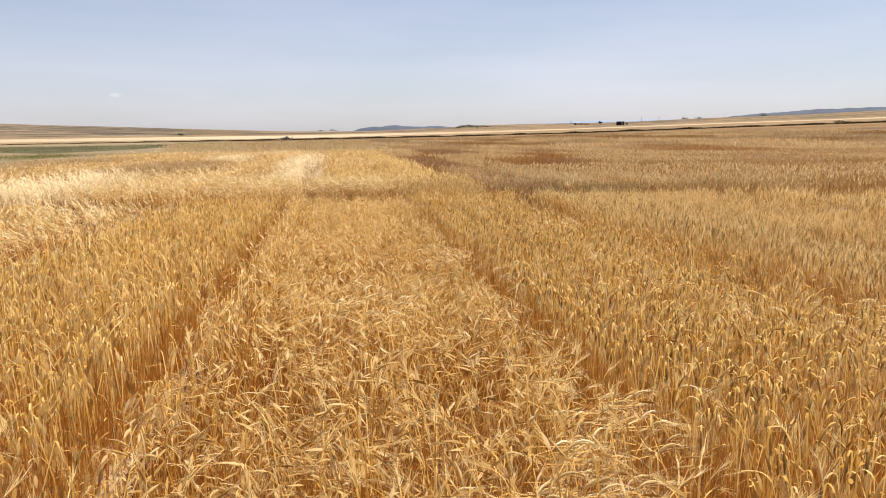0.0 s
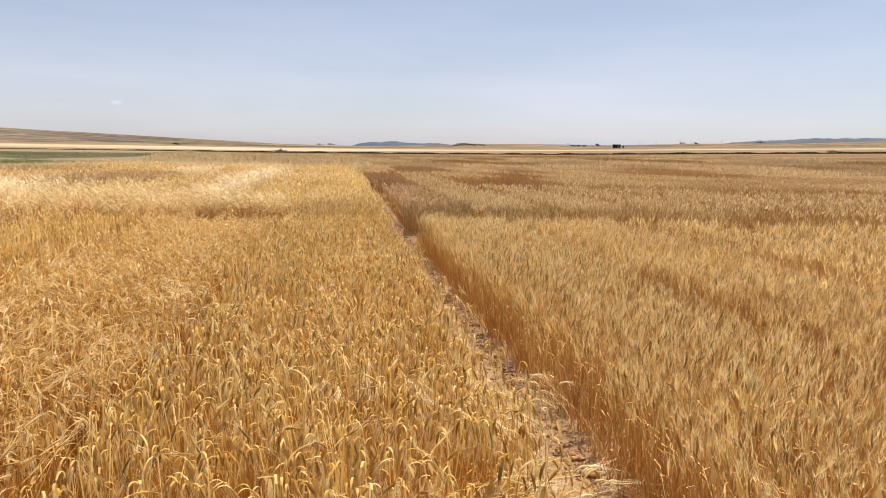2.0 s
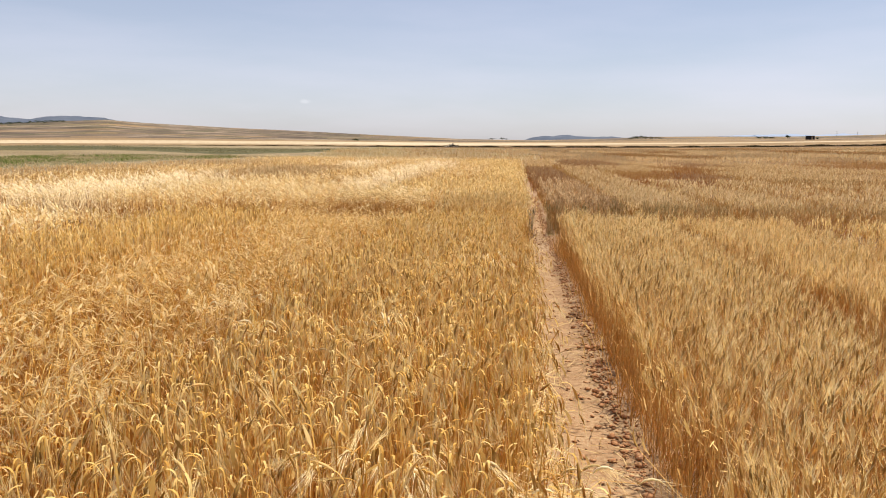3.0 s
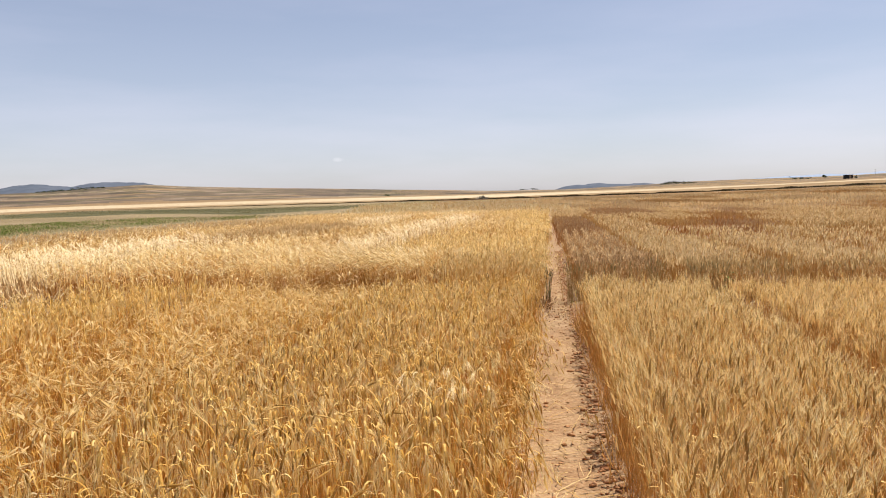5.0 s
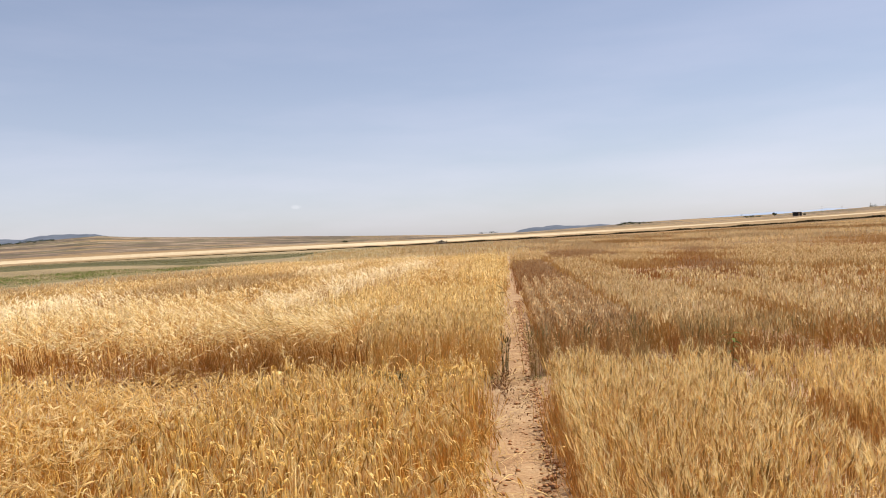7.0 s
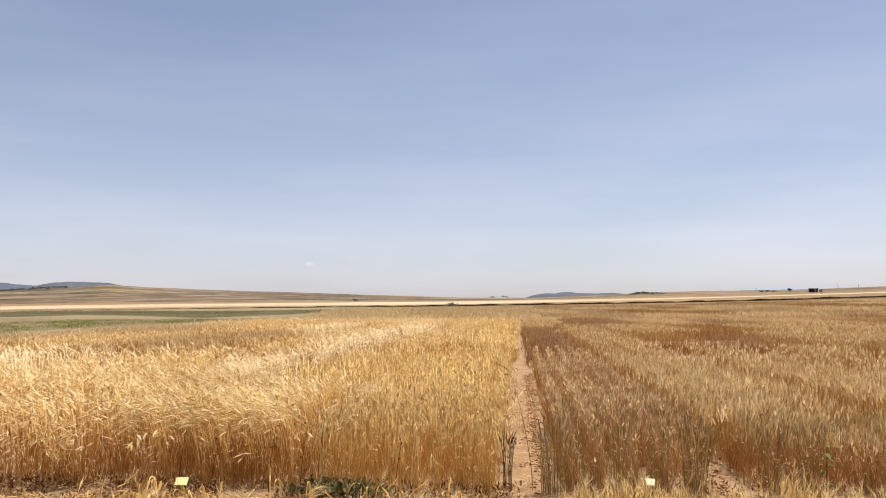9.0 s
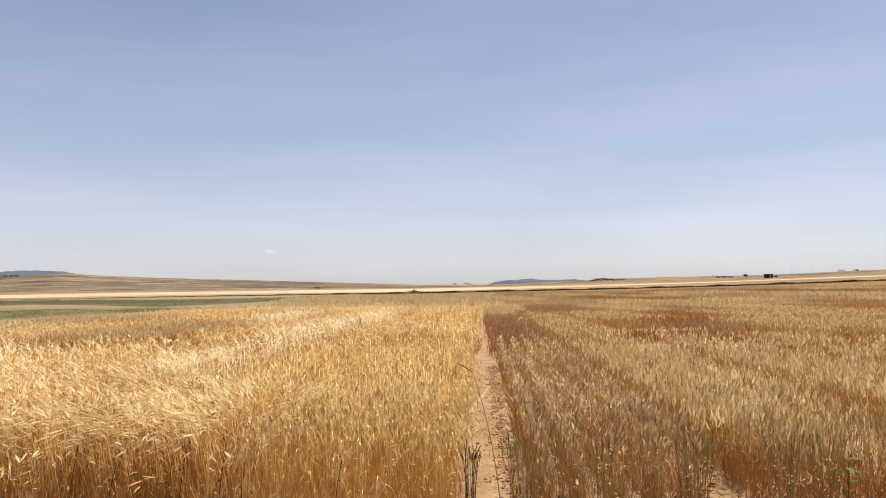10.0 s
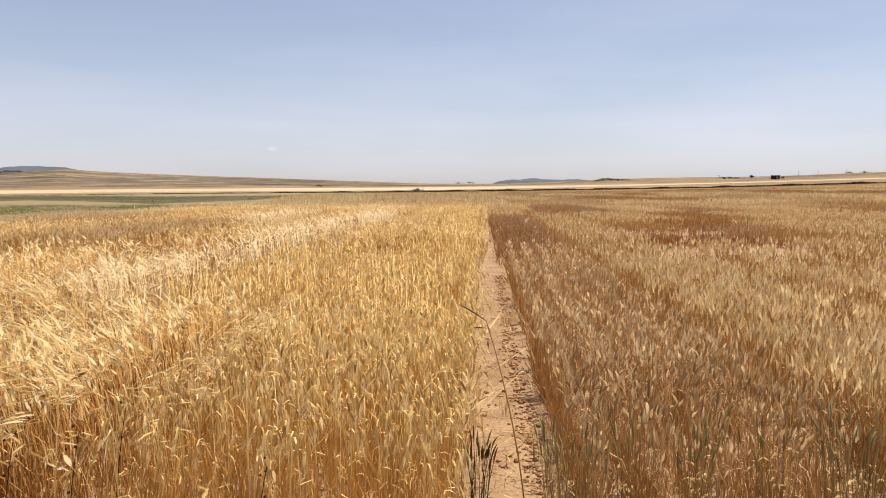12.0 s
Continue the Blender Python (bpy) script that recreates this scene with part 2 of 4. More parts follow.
LOOK = {"gold": "golden nodding barley", "amber": "amber nodding barley", "straw": "light straw-coloured barley", "cream": "creamy long-awned barley", "pale": "pale long-awned barley", "white": "bleached near-white barley",
        "tan": "tan bearded wheat", "bronze": "shorter brownish bearded wheat", "buff": "buff bearded wheat", "brown": "greyish brown wheat", "umber": "dark brown wheat", "russet": "reddish brown wheat", "sage": "grey-green weedy wheat"}
FILL = {"brown": (0.86, 0.77, 0.69), "buff": (0.84, 0.81, 0.72), "amber": (0.86, 0.76, 0.66), "tan": (0.86, 0.75, 0.70), "bronze": (0.86, 0.75, 0.70), "umber": (0.86, 0.75, 0.70), "russet": (0.86, 0.75, 0.70), "sage": (0.86, 0.75, 0.70)}      # undergrowth tint over straw: withered red-brown, darkened further for shade between stalks
for kind, d in KINDS.items():
    mid = d["stalk"][1][1]
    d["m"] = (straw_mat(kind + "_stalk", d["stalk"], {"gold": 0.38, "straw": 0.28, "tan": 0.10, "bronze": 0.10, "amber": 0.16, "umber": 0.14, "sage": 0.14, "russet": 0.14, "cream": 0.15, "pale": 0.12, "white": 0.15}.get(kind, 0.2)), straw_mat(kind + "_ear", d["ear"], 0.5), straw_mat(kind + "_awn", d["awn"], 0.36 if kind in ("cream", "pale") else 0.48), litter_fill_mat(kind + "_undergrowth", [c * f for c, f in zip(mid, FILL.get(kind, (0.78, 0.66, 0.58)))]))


# ---- mesh helpers ----
def part(name, bm, material, parent=None, label=""):
    me = bpy.data.meshes.new(name)
    bm.to_mesh(me)
    bm.free()
    me.materials.append(material)
    ob = new(name, me)
    if parent:
        ob.parent = parent
    return tagged(ob, label)


def array_part(name, chunks, material, parent=None, label=""):
    """One mesh out of chunks of (verts, quads or triangles) arrays."""
    verts, loops, starts, at, nl = [], [], [], 0, 0
    for v, f in chunks:
        if len(v) == 0:
            continue
        verts.append(v)
        loops.append((f + at).ravel())
        starts.append(nl + np.arange(len(f)) * f.shape[1])
        at += len(v)
        nl += f.size
    me = bpy.data.meshes.new(name)
    if verts:
        verts, loops, starts = np.concatenate(verts), np.concatenate(loops), np.concatenate(starts)
        me.vertices.add(len(verts))
        me.vertices.foreach_set("co", verts.astype(np.float32).ravel())
        me.loops.add(len(loops))
        me.loops.foreach_set("vertex_index", loops.astype(np.int32))
        me.polygons.add(len(starts))
        me.polygons.foreach_set("loop_start", starts.astype(np.int32))
        me.update(calc_edges=True)
    me.materials.append(material)
    ob = new(name, me)
    if parent:
        ob.parent = parent
    return tagged(ob, label)


def tubes(pts, side, rad, flat, sides):
    """Closed-round strips along n curves. pts (n,k,3), side (n,3) across the curve's plane, rad (n,k) half-widths; sides 2 is a ribbon."""
    n, k = rad.shape
    tan = np.gradient(pts, axis=1)
    tan /= np.linalg.norm(tan, axis=2, keepdims=True) + 1e-9
    b = np.repeat(side[:, None, :], k, 1)
    nor = np.cross(b, tan)
    a = np.arange(sides) * 2 * np.pi / sides
    v = pts[:, :, None, :] + rad[:, :, None, None] * (np.cos(a)[None, None, :, None] * b[:, :, None, :] + flat * np.sin(a)[None, None, :, None] * nor[:, :, None, :])
    idx = np.arange(n * k * sides).reshape(n, k, sides)
    if sides == 2:
        f = np.stack([idx[:, :-1, 0], idx[:, :-1, 1], idx[:, 1:, 1], idx[:, 1:, 0]], -1)
    else:
        nx = np.roll(idx, -1, 2)
        f = np.stack([idx[:, :-1], nx[:, :-1], nx[:, 1:], idx[:, 1:]], -1)
    return v.reshape(-1, 3), f.reshape(-1, 4)


def spikes(base, tip, width, side):
    """Thin triangles from base to tip."""
    n = len(base)
    v = np.stack([base - side * width[:, None], base + side * width[:, None], tip], 1)
    return v.reshape(-1, 3), np.arange(3 * n).reshape(n, 3)


EU, EV = np.array([-0.0945, 0.9955]), np.array([0.9955, 0.0945])     # along the sown rows, and across them to the right


def at_uv(u, v, z=0.0):
    return (EU[0] * u + EV[0] * v, EU[1] * u + EV[1] * v, z)


# ---- the land ----
AZ = [-180, -90, -60, -45, -41, -38, -34.6, -32, -25, -16.3, -9.8, -4, 2.5, 3.3, 8.7, 14.8, 21.7, 28, 34.9, 38.2, 45, 60, 90, 180]
SKYLINE = [0.8, 0.8, 0.9, 0.95, 1.05, 1.30, 1.56, 1.40, 1.12, 0.86, 0.63, 0.62, 0.82, 0.90, 1.02, 1.1, 1.27, 1.42, 1.70, 2.05, 2.2, 1.8, 1.0, 0.8]
EDGE_AZ = [-180, -90, -60, -45, -38.6, -30, -20, -10, 3, 11, 22, 32, 40, 90, 180]
EDGE = [-0.3, -0.5, -0.50, -0.38, -0.24, -0.14, -0.07, 0.0, 0.16, 0.29, 0.57, 0.77, 0.95, 0.5, -0.3]
OX, OY, OZ = 1.2, 8.0, 1.55


def land(r, az):
    """Ground height r metres from the middle of the walk, az degrees to the right of +y."""
    e, s = np.interp(az, EDGE_AZ, EDGE), np.interp(az, AZ, SKYLINE)
    knots = [(0, None), (75, None), (280, e), (312, e + 0.15), (352, e + 0.35), (395, e + 0.40), (620, e + 0.36 + 0.45 * (s - e - 0.36)), (1000, s), (1500, s - 0.15), (4600, s - 0.45)]
    hs = [0.0 if el is None else OZ + rr * math.tan(radians(el)) for rr, el in knots]
    return float(np.interp(r, [k[0] for k in knots], hs))


def land_at(x, y):
    return land(math.hypot(x - OX, y - OY), math.degrees(math.atan2(x - OX, y - OY)))


BAND_AZ = [-180, -60, -49, -39, -36, -28, -22, -14, -13, 180]
CROP_END = [60, 38, 41, 54, 62, 78, 84, 88, 88, 88]            # the last plots
WEEDS_END = [78, 54, 59, 88, 95, 90, 93, 94, 94, 94]           # a strip of green weeds beyond them
GREEN_FROM = [120, 140, 150, 136, 150, 102, 126, 186, 196, 196]      # a dark green field
GREEN_TO = [250, 250, 250, 268, 246, 188, 192, 194, 197, 197]


def build_ground():
    azs = np.concatenate([np.arange(-180, -62, 6), np.arange(-62, 62, 0.5), np.arange(62, 180, 6)])
    slots = [M_SOIL, M_FIELD, M_PALE, M_TANF, M_GREENF, M_OLIVE, M_BROWNF, M_DRYF, M_WEEDF]
    steps = [("near", 12), ("weeds", 5), ("dry", 5), ("green", 5), ("field", 6), ("edge", 2), ("pale", 3), ("tan", 4), ("hill", 48), ("back", 4)]
    verts, zones = [], []
    for a in azs:
        c, w, g0, g1 = (float(np.interp(a, BAND_AZ, k)) for k in (CROP_END, WEEDS_END, GREEN_FROM, GREEN_TO))
        ends = [0, c, w, g0, g1, 280, float(np.interp(a, (-8, 12), (312, 339))), 352, 430, 1000, 4600]
        col = [0.0]
        for (zone, n), lo, hi in zip(steps, ends, ends[1:]):
            col += [lo + (hi - lo) * (k + 1) / n for k in range(n)]
        for r in col:
            z = land(r, a)
            if r > 420:
                z += (noise.noise((r * 0.004, a * 0.11, 2.0)) * 0.0016) * r * min(1, (r - 420) / 300)
            verts.append((OX + r * math.sin(radians(a)), OY + r * math.cos(radians(a)), z))
        zones.append(col)
    names = [zone for zone, n in steps for k in range(n)]
    nr, na, faces, mats = len(names) + 1, len(azs), [], []
    for j in range(na):
        k, a = (j + 1) % na, azs[j]
        for i, zone in enumerate(names):
            faces.append((j * nr + i, k * nr + i, k * nr + i + 1, j * nr + i + 1))
            r = 0.5 * (zones[j][i] + zones[j][i + 1])
            px, py = r * math.sin(radians(a)) + OX, r * math.cos(radians(a)) + OY
            across = EV[0] * px + EV[1] * py
            gold = 6 if noise.noise((r * 0.035, a * 0.05, 4.0)) > 0.12 else 1
            left = a < -14
            if zone == "near":
                m = 0 if -19 < across < 15 + 0.5 * r else 7 if left else gold
            elif zone == "weeds":
                m = 8 if a < -29 else 7 if left else gold
            elif zone in ("dry", "field"):
                m = 7 if left else gold
            elif zone == "green":
                m = 4 if left else gold
            elif zone == "edge" or zone == "tan":
                m = 3
            elif zone == "pale":
                m = 2
            else:
                q = noise.noise((r * 0.017, a * 0.055, 7.0)) + 0.5 * noise.noise((r * 0.04, a * 0.16, 9.0))
                line = noise.noise((r * 0.06, a * 0.09, 17.0)) + 0.4 * noise.noise((r * 0.11, a * 0.4, 3.0))
                m = 4 if zone == "hill" and line > 0.33 else 5 if q > -0.05 or (a < -4 and q > -0.28) else 3
            mats.append(m)
    me = bpy.data.meshes.new("ground")
    me.from_pydata(verts, [], faces)
    for s in slots:
        me.materials.append(s)
    me.polygons.foreach_set("material_index", np.array(mats, dtype=np.int32))
    me.update()
    return tagged(new("ground", me), "dry reddish soil running out into stubble fields and low hills", "ground", kind="structure")


build_ground()


def far_ridge(name, label, dist, prof, material):
    """A far range of hills: a long ridge with two slopes; prof gives azimuth and elevation of its crest."""
    azs = np.arange(prof[0][0], prof[-1][0] + 1e-6, 0.2)
    el = np.interp(azs, [p[0] for p in prof], [p[1] for p in prof])
    rows = []
    for off, share in ((-260, 0.0), (-90, 0.75), (0, 1.0), (300, 0.0)):
        row = []
        for a, e in zip(azs, el):
            r = dist + off
            wob = 0.05 * noise.noise((a * 1.7, 3.0, dist)) + 0.03 * noise.noise((a * 5.1, 1.0, dist))
            top = OZ + dist * math.tan(radians(max(e + wob * (1 if e > prof[0][1] + 0.05 else 0), 0.05)))
            low = OZ + dist * math.tan(radians(0.1))
            row.append((OX + r * math.sin(radians(a)), OY + r * math.cos(radians(a)), low + share * (top - low)))
        rows.append(row)
    n = len(azs)
    verts = [v for row in rows for v in row]
    faces = [(i * n + j, i * n + j + 1, (i + 1) * n + j + 1, (i + 1) * n + j) for i in range(3) for j in range(n - 1)]
    me = bpy.data.meshes.new(name)
    me.from_pydata(verts, [], faces)
    for p in me.polygons:
        p.use_smooth = True
    me.materials.append(material)
    return tagged(new(name, me), label, "hill", "far hills", kind="structure")


far_ridge("backdrop_hill", "wooded ridge far beyond the fields, coloured blue-grey for haze", 3000, [(-5.2, 0.55), (-4.6, 0.66), (-3.9, 0.88), (-2.9, 0.93), (-1.8, 1.02), (-0.6, 0.94), (0.6, 0.90), (1.6, 0.96), (2.4, 0.86), (3.6, 0.80), (4.4, 0.5)], M_HILL)
far_ridge("backdrop_hill", "wooded hill behind the dry slope, coloured blue-grey for haze", 2600, [(-45.4, 0.6), (-44.2, 1.02), (-43.3, 1.36), (-42.2, 1.58), (-41.0, 1.62), (-39.9, 1.50), (-39.1, 1.44), (-38.2, 1.62), (-37, 1.74), (-35.8, 1.70), (-34.7, 1.68), (-33.6, 1.45), (-31, 0.9)], M_HILL)
far_ridge("backdrop_hill", "ridge above the stubble fields, coloured blue-grey for haze", 3000, [(20, 0.7), (22.5, 1.36), (24, 1.48), (26, 1.58), (27.2, 1.70), (29, 1.72), (31, 1.75), (34, 1.76), (37, 1.5), (40, 0.9)], M_HILL)
far_ridge("backdrop_hill", "mountains on the horizon, coloured pale for haze", 4300, [(6.5, 0.6), (9, 1.05), (11.5, 1.16), (13.5, 1.22), (15, 1.14), (16.5, 1.26), (18.5, 1.20), (20, 1.1), (23, 0.7)], M_FARHILL)


# ---- the sown plots ----
def swirl(x, y, s):
    """A smooth drifting value in -1..1 over the field."""
    return 0.5 * (np.sin(x * 1.7 * s + 1.3 * np.sin(y * 1.1 * s)) + np.sin(y * 1.9 * s + x * 0.6 * s + 1.7 * np.sin(x * 0.9 * s + 2)))


def nearness(u, v):
    """Roughly how near the walk comes with the place in view."""
    side = v - 2.35
    along = np.hypot(np.where(side > 0, 1.6, 1.25) * np.abs(side), np.maximum(u - 12.7, 0))
    return np.maximum(2.2, np.minimum(along, np.hypot(v + 0.5, u - 0.4)))


def make_plants(rng, u, v, kind, height, lod, edge, front):
    """Stalk, ear and awn chunks of plants standing at (u, v). edge: -1, 0 or 1 for plants at a plot's side that lean out."""
    n = len(u)
    if n == 0:
        return [], [], [], []
    wheat = kind in ("tan", "bronze", "buff", "brown", "umber", "sage", "russet")
    awned = kind in ("pale", "white")
    hooked = kind in ("gold", "amber")        # ears bend over and hang straight down
    fat = (1.0, 1.12, 1.6, 3.0)[lod]
    x, y = EU[0] * u + EV[0] * v, EU[1] * u + EV[1] * v
    stem = height - (0.10 if wheat else 0.05 if awned or kind == "cream" else 0.0)      # the ears stand above or bend over the stem
    h = stem * (1 + 0.05 * swirl(x, y, 0.9) + 0.08 * swirl(x + 0.3 * swirl(y, x, 2.1), y, 7.5)) * rng.normal(0.97, 0.07, n).clip(0.65, 1.2)
    rim = np.where(v < 2.45, 2.2 - v, v - 2.74)            # along the footpath the crop gets lower and leans over the sand
    by_path = (rim < 0.3) & (u < 12.2) & (kind not in ("brown", "umber"))
    h = np.where(by_path & (not wheat), h * (0.55 + 1.5 * rim.clip(0, 0.3)) * rng.uniform(0.8, 1.06, n), h)
    if awned:
        face = 2.7 + 0.7 * swirl(x, y, 0.8) + rng.normal(0, 0.42, n)
    elif kind in ("straw", "cream"):
        face = 1.9 * swirl(x, y, 0.7) + rng.normal(0.4, 1.2, n)
    elif wheat:
        face = -0.6 + 0.8 * swirl(x, y, 0.6) + rng.normal(0, 1.6, n)
    else:
        face = rng.uniform(-np.pi, np.pi, n)
    if kind in ("gold", "straw"):             # these stand upright at their sides
        face = np.where(edge != 0, np.where(rng.random(n) < 0.5, 1.68, -1.46) + rng.normal(0, 0.4, n), face)
    face = np.where((edge != 0) & (not wheat) & (kind not in ("gold", "straw")), np.where(edge > 0, 0.1, np.pi + 0.1) + rng.normal(0, 0.7, n), face)
    face = np.where(by_path, np.where(v < 2.45, 0.1, np.pi + 0.1) + rng.normal(0, 0.7, n), face)
    face = np.where(front, -1.46 + rng.normal(0, 0.9, n), face)      # the first plants of a plot hang out into the alley
    d = np.stack([np.cos(face), np.sin(face), 0 * face], 1)
    side = np.stack([-np.sin(face), np.cos(face), 0 * face], 1)
    lean = np.abs(rng.normal(0.05, 0.07, n)) * (0.5 if kind == "brown" else 1.0) + (0.07 if awned or kind in ("straw", "cream") else 0.0) + np.where((v < 2.95) & (kind == "tan"), 0.07 * rng.random(n), 0.0) * np.abs(edge) + 0.045 * front * rng.random(n)
    if wheat:
        lean = np.where((edge != 0) & ~by_path, 0.25 * lean, lean)
    lean = np.where(by_path, rng.uniform(0.01, 0.09 if wheat else 0.16, n), lean)
    if awned:
        lean = np.where(front, rng.uniform(0.0, 0.30, n), lean)
    lodged = rng.random(n) < {"straw": 0.09, "pale": 0.06, "white": 0.03, "gold": 0.03, "amber": 0.04}.get(kind, 0.012)
    lean = np.where(lodged, rng.uniform(0.3, 0.6, n), lean)
    up = np.array([0, 0, 1.0])
    hs = h * np.where(lodged, 0.75, 1.0) * np.where(front, np.where(rng.random(n) < 0.15, rng.uniform(0.6, 0.85, n), rng.uniform(0.86, 1.02, n)), 1.0)
    foot = np.stack([x, y, 0 * x], 1)
    ks = (4, 3, 2, 2)[lod]
    s = np.linspace(0, 1, ks)
    pts = foot[:, None, :] + d[:, None, :] * (lean[:, None] * s ** 2)[:, :, None] + up * (hs[:, None] * s)[:, :, None]
    turn = rng.uniform(0, np.pi, n)
    side_r = np.cos(turn)[:, None] * side + np.sin(turn)[:, None] * d
    start = np.arctan2(2 * lean, hs)
    if wheat:
        nod = np.abs(rng.normal(0.45, 0.4, n)) if kind == "brown" else np.abs(rng.normal(0.22, 0.28, n))
    elif awned:
        nod = rng.uniform(0.9, 2.1, n)
    elif kind in ("straw", "cream"):
        nod = rng.uniform(0.9, 2.8, n)
    else:
        nod = np.where(rng.random(n) < 0.85, rng.uniform(2.65, 3.15, n), rng.uniform(0.3, 2.2, n))
    tip = pts[:, -1]
    if not wheat:
        kn = (4, 2, 1, 1)[lod]
        prog = np.arange(1, kn + 1) / kn * (0.8 if hooked else 0.9)
        ang = start[:, None] + (nod - start)[:, None] * prog
        nl_ = rng.uniform(0.035, 0.06, n) * fat ** 0.3
        step = (nl_ / kn)[:, None, None] * (np.sin(ang)[:, :, None] * d[:, None, :] + np.cos(ang)[:, :, None] * up)
        neck = tip[:, None, :] + np.cumsum(step, 1)
        pts = np.concatenate([pts, neck], 1)
        tip = pts[:, -1]
    r = np.outer(np.full(n, 0.0019 * fat), np.linspace(1.15, 0.8, pts.shape[1]))
    if hooked:
        r[:, ks:] *= 1.9
    stalks = [tubes(pts, side_r if wheat else side, r, 1, 2)]
    # the ear, curving on from the stalk
    length = rng.uniform(0.055, 0.085, n) * (0.8 if kind == "brown" else 1.2 if awned or kind == "cream" else 1.0 if wheat else 0.85)
    ke = (4, 4, 3, 3)[lod]
    prog = np.linspace(0.3, 1, ke - 1) if wheat else np.linspace(0.90, 1.02, ke - 1) if hooked else np.linspace(0.92, 1.04, ke - 1)
    ang = start[:, None] + (nod - start)[:, None] * prog
    step = (length / (ke - 1))[:, None, None] * (np.sin(ang)[:, :, None] * d[:, None, :] + np.cos(ang)[:, :, None] * up)
    ep = np.concatenate([tip[:, None, :], tip[:, None, :] + np.cumsum(step, 1)], 1)
    prof = {4: (0.4, 1, 0.9, 0.25), 3: (0.6, 1, 0.3)}[ke]
    er = np.outer(rng.uniform(0.0048, 0.0064, n) * {"gold": 1.12, "amber": 1.25, "straw": 1.1, "cream": 1.3, "pale": 1.4, "tan": 1.15, "brown": 1.3, "buff": 1.25}.get(kind, 1.0) * (1.12 if lod and not wheat else 1.0) * fat ** 0.8, prof)
    ears, more = [tubes(ep, side, er, 0.75, (3, 2, 2, 2)[lod])], []
    # more ears of the same plant's side shoots, so that the canopy closes
    for i in range((1, 2, 2, 1)[lod]):
        off = rng.normal(0, 0.045, (n, 2))
        up2 = rng.uniform(0.84, 1.0, n)
        at2 = np.column_stack([off, (up2 - 1.0) * hs])
        turn2 = rng.uniform(-0.9, 0.9, n)
        q2 = ep - tip[:, None, :]
        c2, s2 = np.cos(turn2)[:, None], np.sin(turn2)[:, None]
        q2 = np.stack([q2[..., 0] * c2 - q2[..., 1] * s2, q2[..., 0] * s2 + q2[..., 1] * c2, q2[..., 2]], -1)
        e2 = tip[:, None, :] + at2[:, None, :] + q2
        if lod == 0:
            ears.append(tubes(e2, side_r, er, 1, 2))
        else:
            pick = [0, 1, ke - 1]
            ears.append(tubes(e2[:, pick], side_r, er[:, [0, 1, ke - 1]], 1, 2))
        if kind in ("tan", "bronze", "buff", "pale", "white", "cream"):
            for k2 in range((4, 3, 2, 2)[lod]):
                w2 = e2[:, -1] - e2[:, 0]
                w2 = w2 / (np.linalg.norm(w2, axis=1, keepdims=True) + 1e-9) + rng.normal(0, 0.22, (n, 3))
                more.append(spikes(e2[:, 1], e2[:, 1] + w2 * rng.uniform(0.055, 0.10, n)[:, None], np.full(n, 0.0011 * (1, 1.3, 1.9, 3.4)[lod]), side_r))
    # awns fan out of the ear
    awns = more
    na = (7, 5, 5, 5)[lod] if awned else (9, 6, 5, 4)[lod] if kind == "cream" else (14, 7, 4, 3)[lod] if hooked else (4, 3, 2, 2)[lod] if kind == "brown" else (8, 6, 5, 4)[lod] if kind == "buff" else (12, 9, 6, 4)[lod] if kind in ("tan", "bronze") else (12, 7, 4, 3)[lod] if kind == "straw" else (8, 5, 4, 3)[lod]
    last = ep[:, -1] - ep[:, -2]
    last /= np.linalg.norm(last, axis=1, keepdims=True) + 1e-9
    spread = 0.42 if wheat else 0.14 if awned else 0.24 if hooked else 0.2
    for i in range(na):
        f = (i + 0.5) / na
        j = min(ke - 1, int(f * ke))
        b = ep[:, j]
        al = rng.uniform(0.07, 0.12, n) * (1.3 if awned or kind == "cream" else 0.85 if hooked or kind == "straw" else 0.45 if kind == "brown" else 0.62) * (1.0 if wheat else fat ** 0.25)
        out = side * rng.normal(0, spread, n)[:, None] + np.cross(side, last) * rng.normal(0, spread, n)[:, None]
        way = last + out + up * rng.normal(0.05 if awned else 0.0, 0.1, n)[:, None]
        way /= np.linalg.norm(way, axis=1, keepdims=True)
        awns.append(spikes(b, b + way * al[:, None], np.full(n, (0.0014 if awned or kind == "cream" else 0.0012 if kind in ("tan", "bronze") else 0.0010 if wheat or hooked else 0.0013) * (1, 1.3, 1.9, 3.4)[lod]), side_r))
    # dry leaves hanging off the stalk
    for i in range((2, 1, 1, 1)[lod]):
        q = np.where(rng.random(n) < (0.6 if kind in ("gold", "amber") else 0.85))[0]
        m = len(q)
        kl = (3, 3, 2, 2)[lod]
        t0 = rng.uniform(0.25, 0.72 if kind in ("gold", "amber") else 0.95, m)
        o = foot[q] + d[q] * (lean[q] * t0 ** 2)[:, None] + up * (hs[q] * t0)[:, None]
        fa = rng.uniform(-np.pi, np.pi, m)
        ld = np.stack([np.cos(fa), np.sin(fa), 0 * fa], 1)
        lsd = np.stack([-np.sin(fa), np.cos(fa), 0 * fa], 1) * np.cos(0.5) + up * 0.3
        ll = rng.uniform(0.07, 0.18, m) * fat ** 0.3
        sl = np.linspace(0, 1, kl)
        rise = rng.uniform(0.1, 0.8, m)
        lp = o[:, None, :] + ld[:, None, :] * (ll[:, None] * sl * 0.75)[:, :, None] + up * (ll[:, None] * (rise[:, None] * sl - 1.2 * sl ** 2))[:, :, None]
        lr = np.outer(rng.uniform(0.0016, 0.0034, m) * fat, np.linspace(1, 0.25, kl))
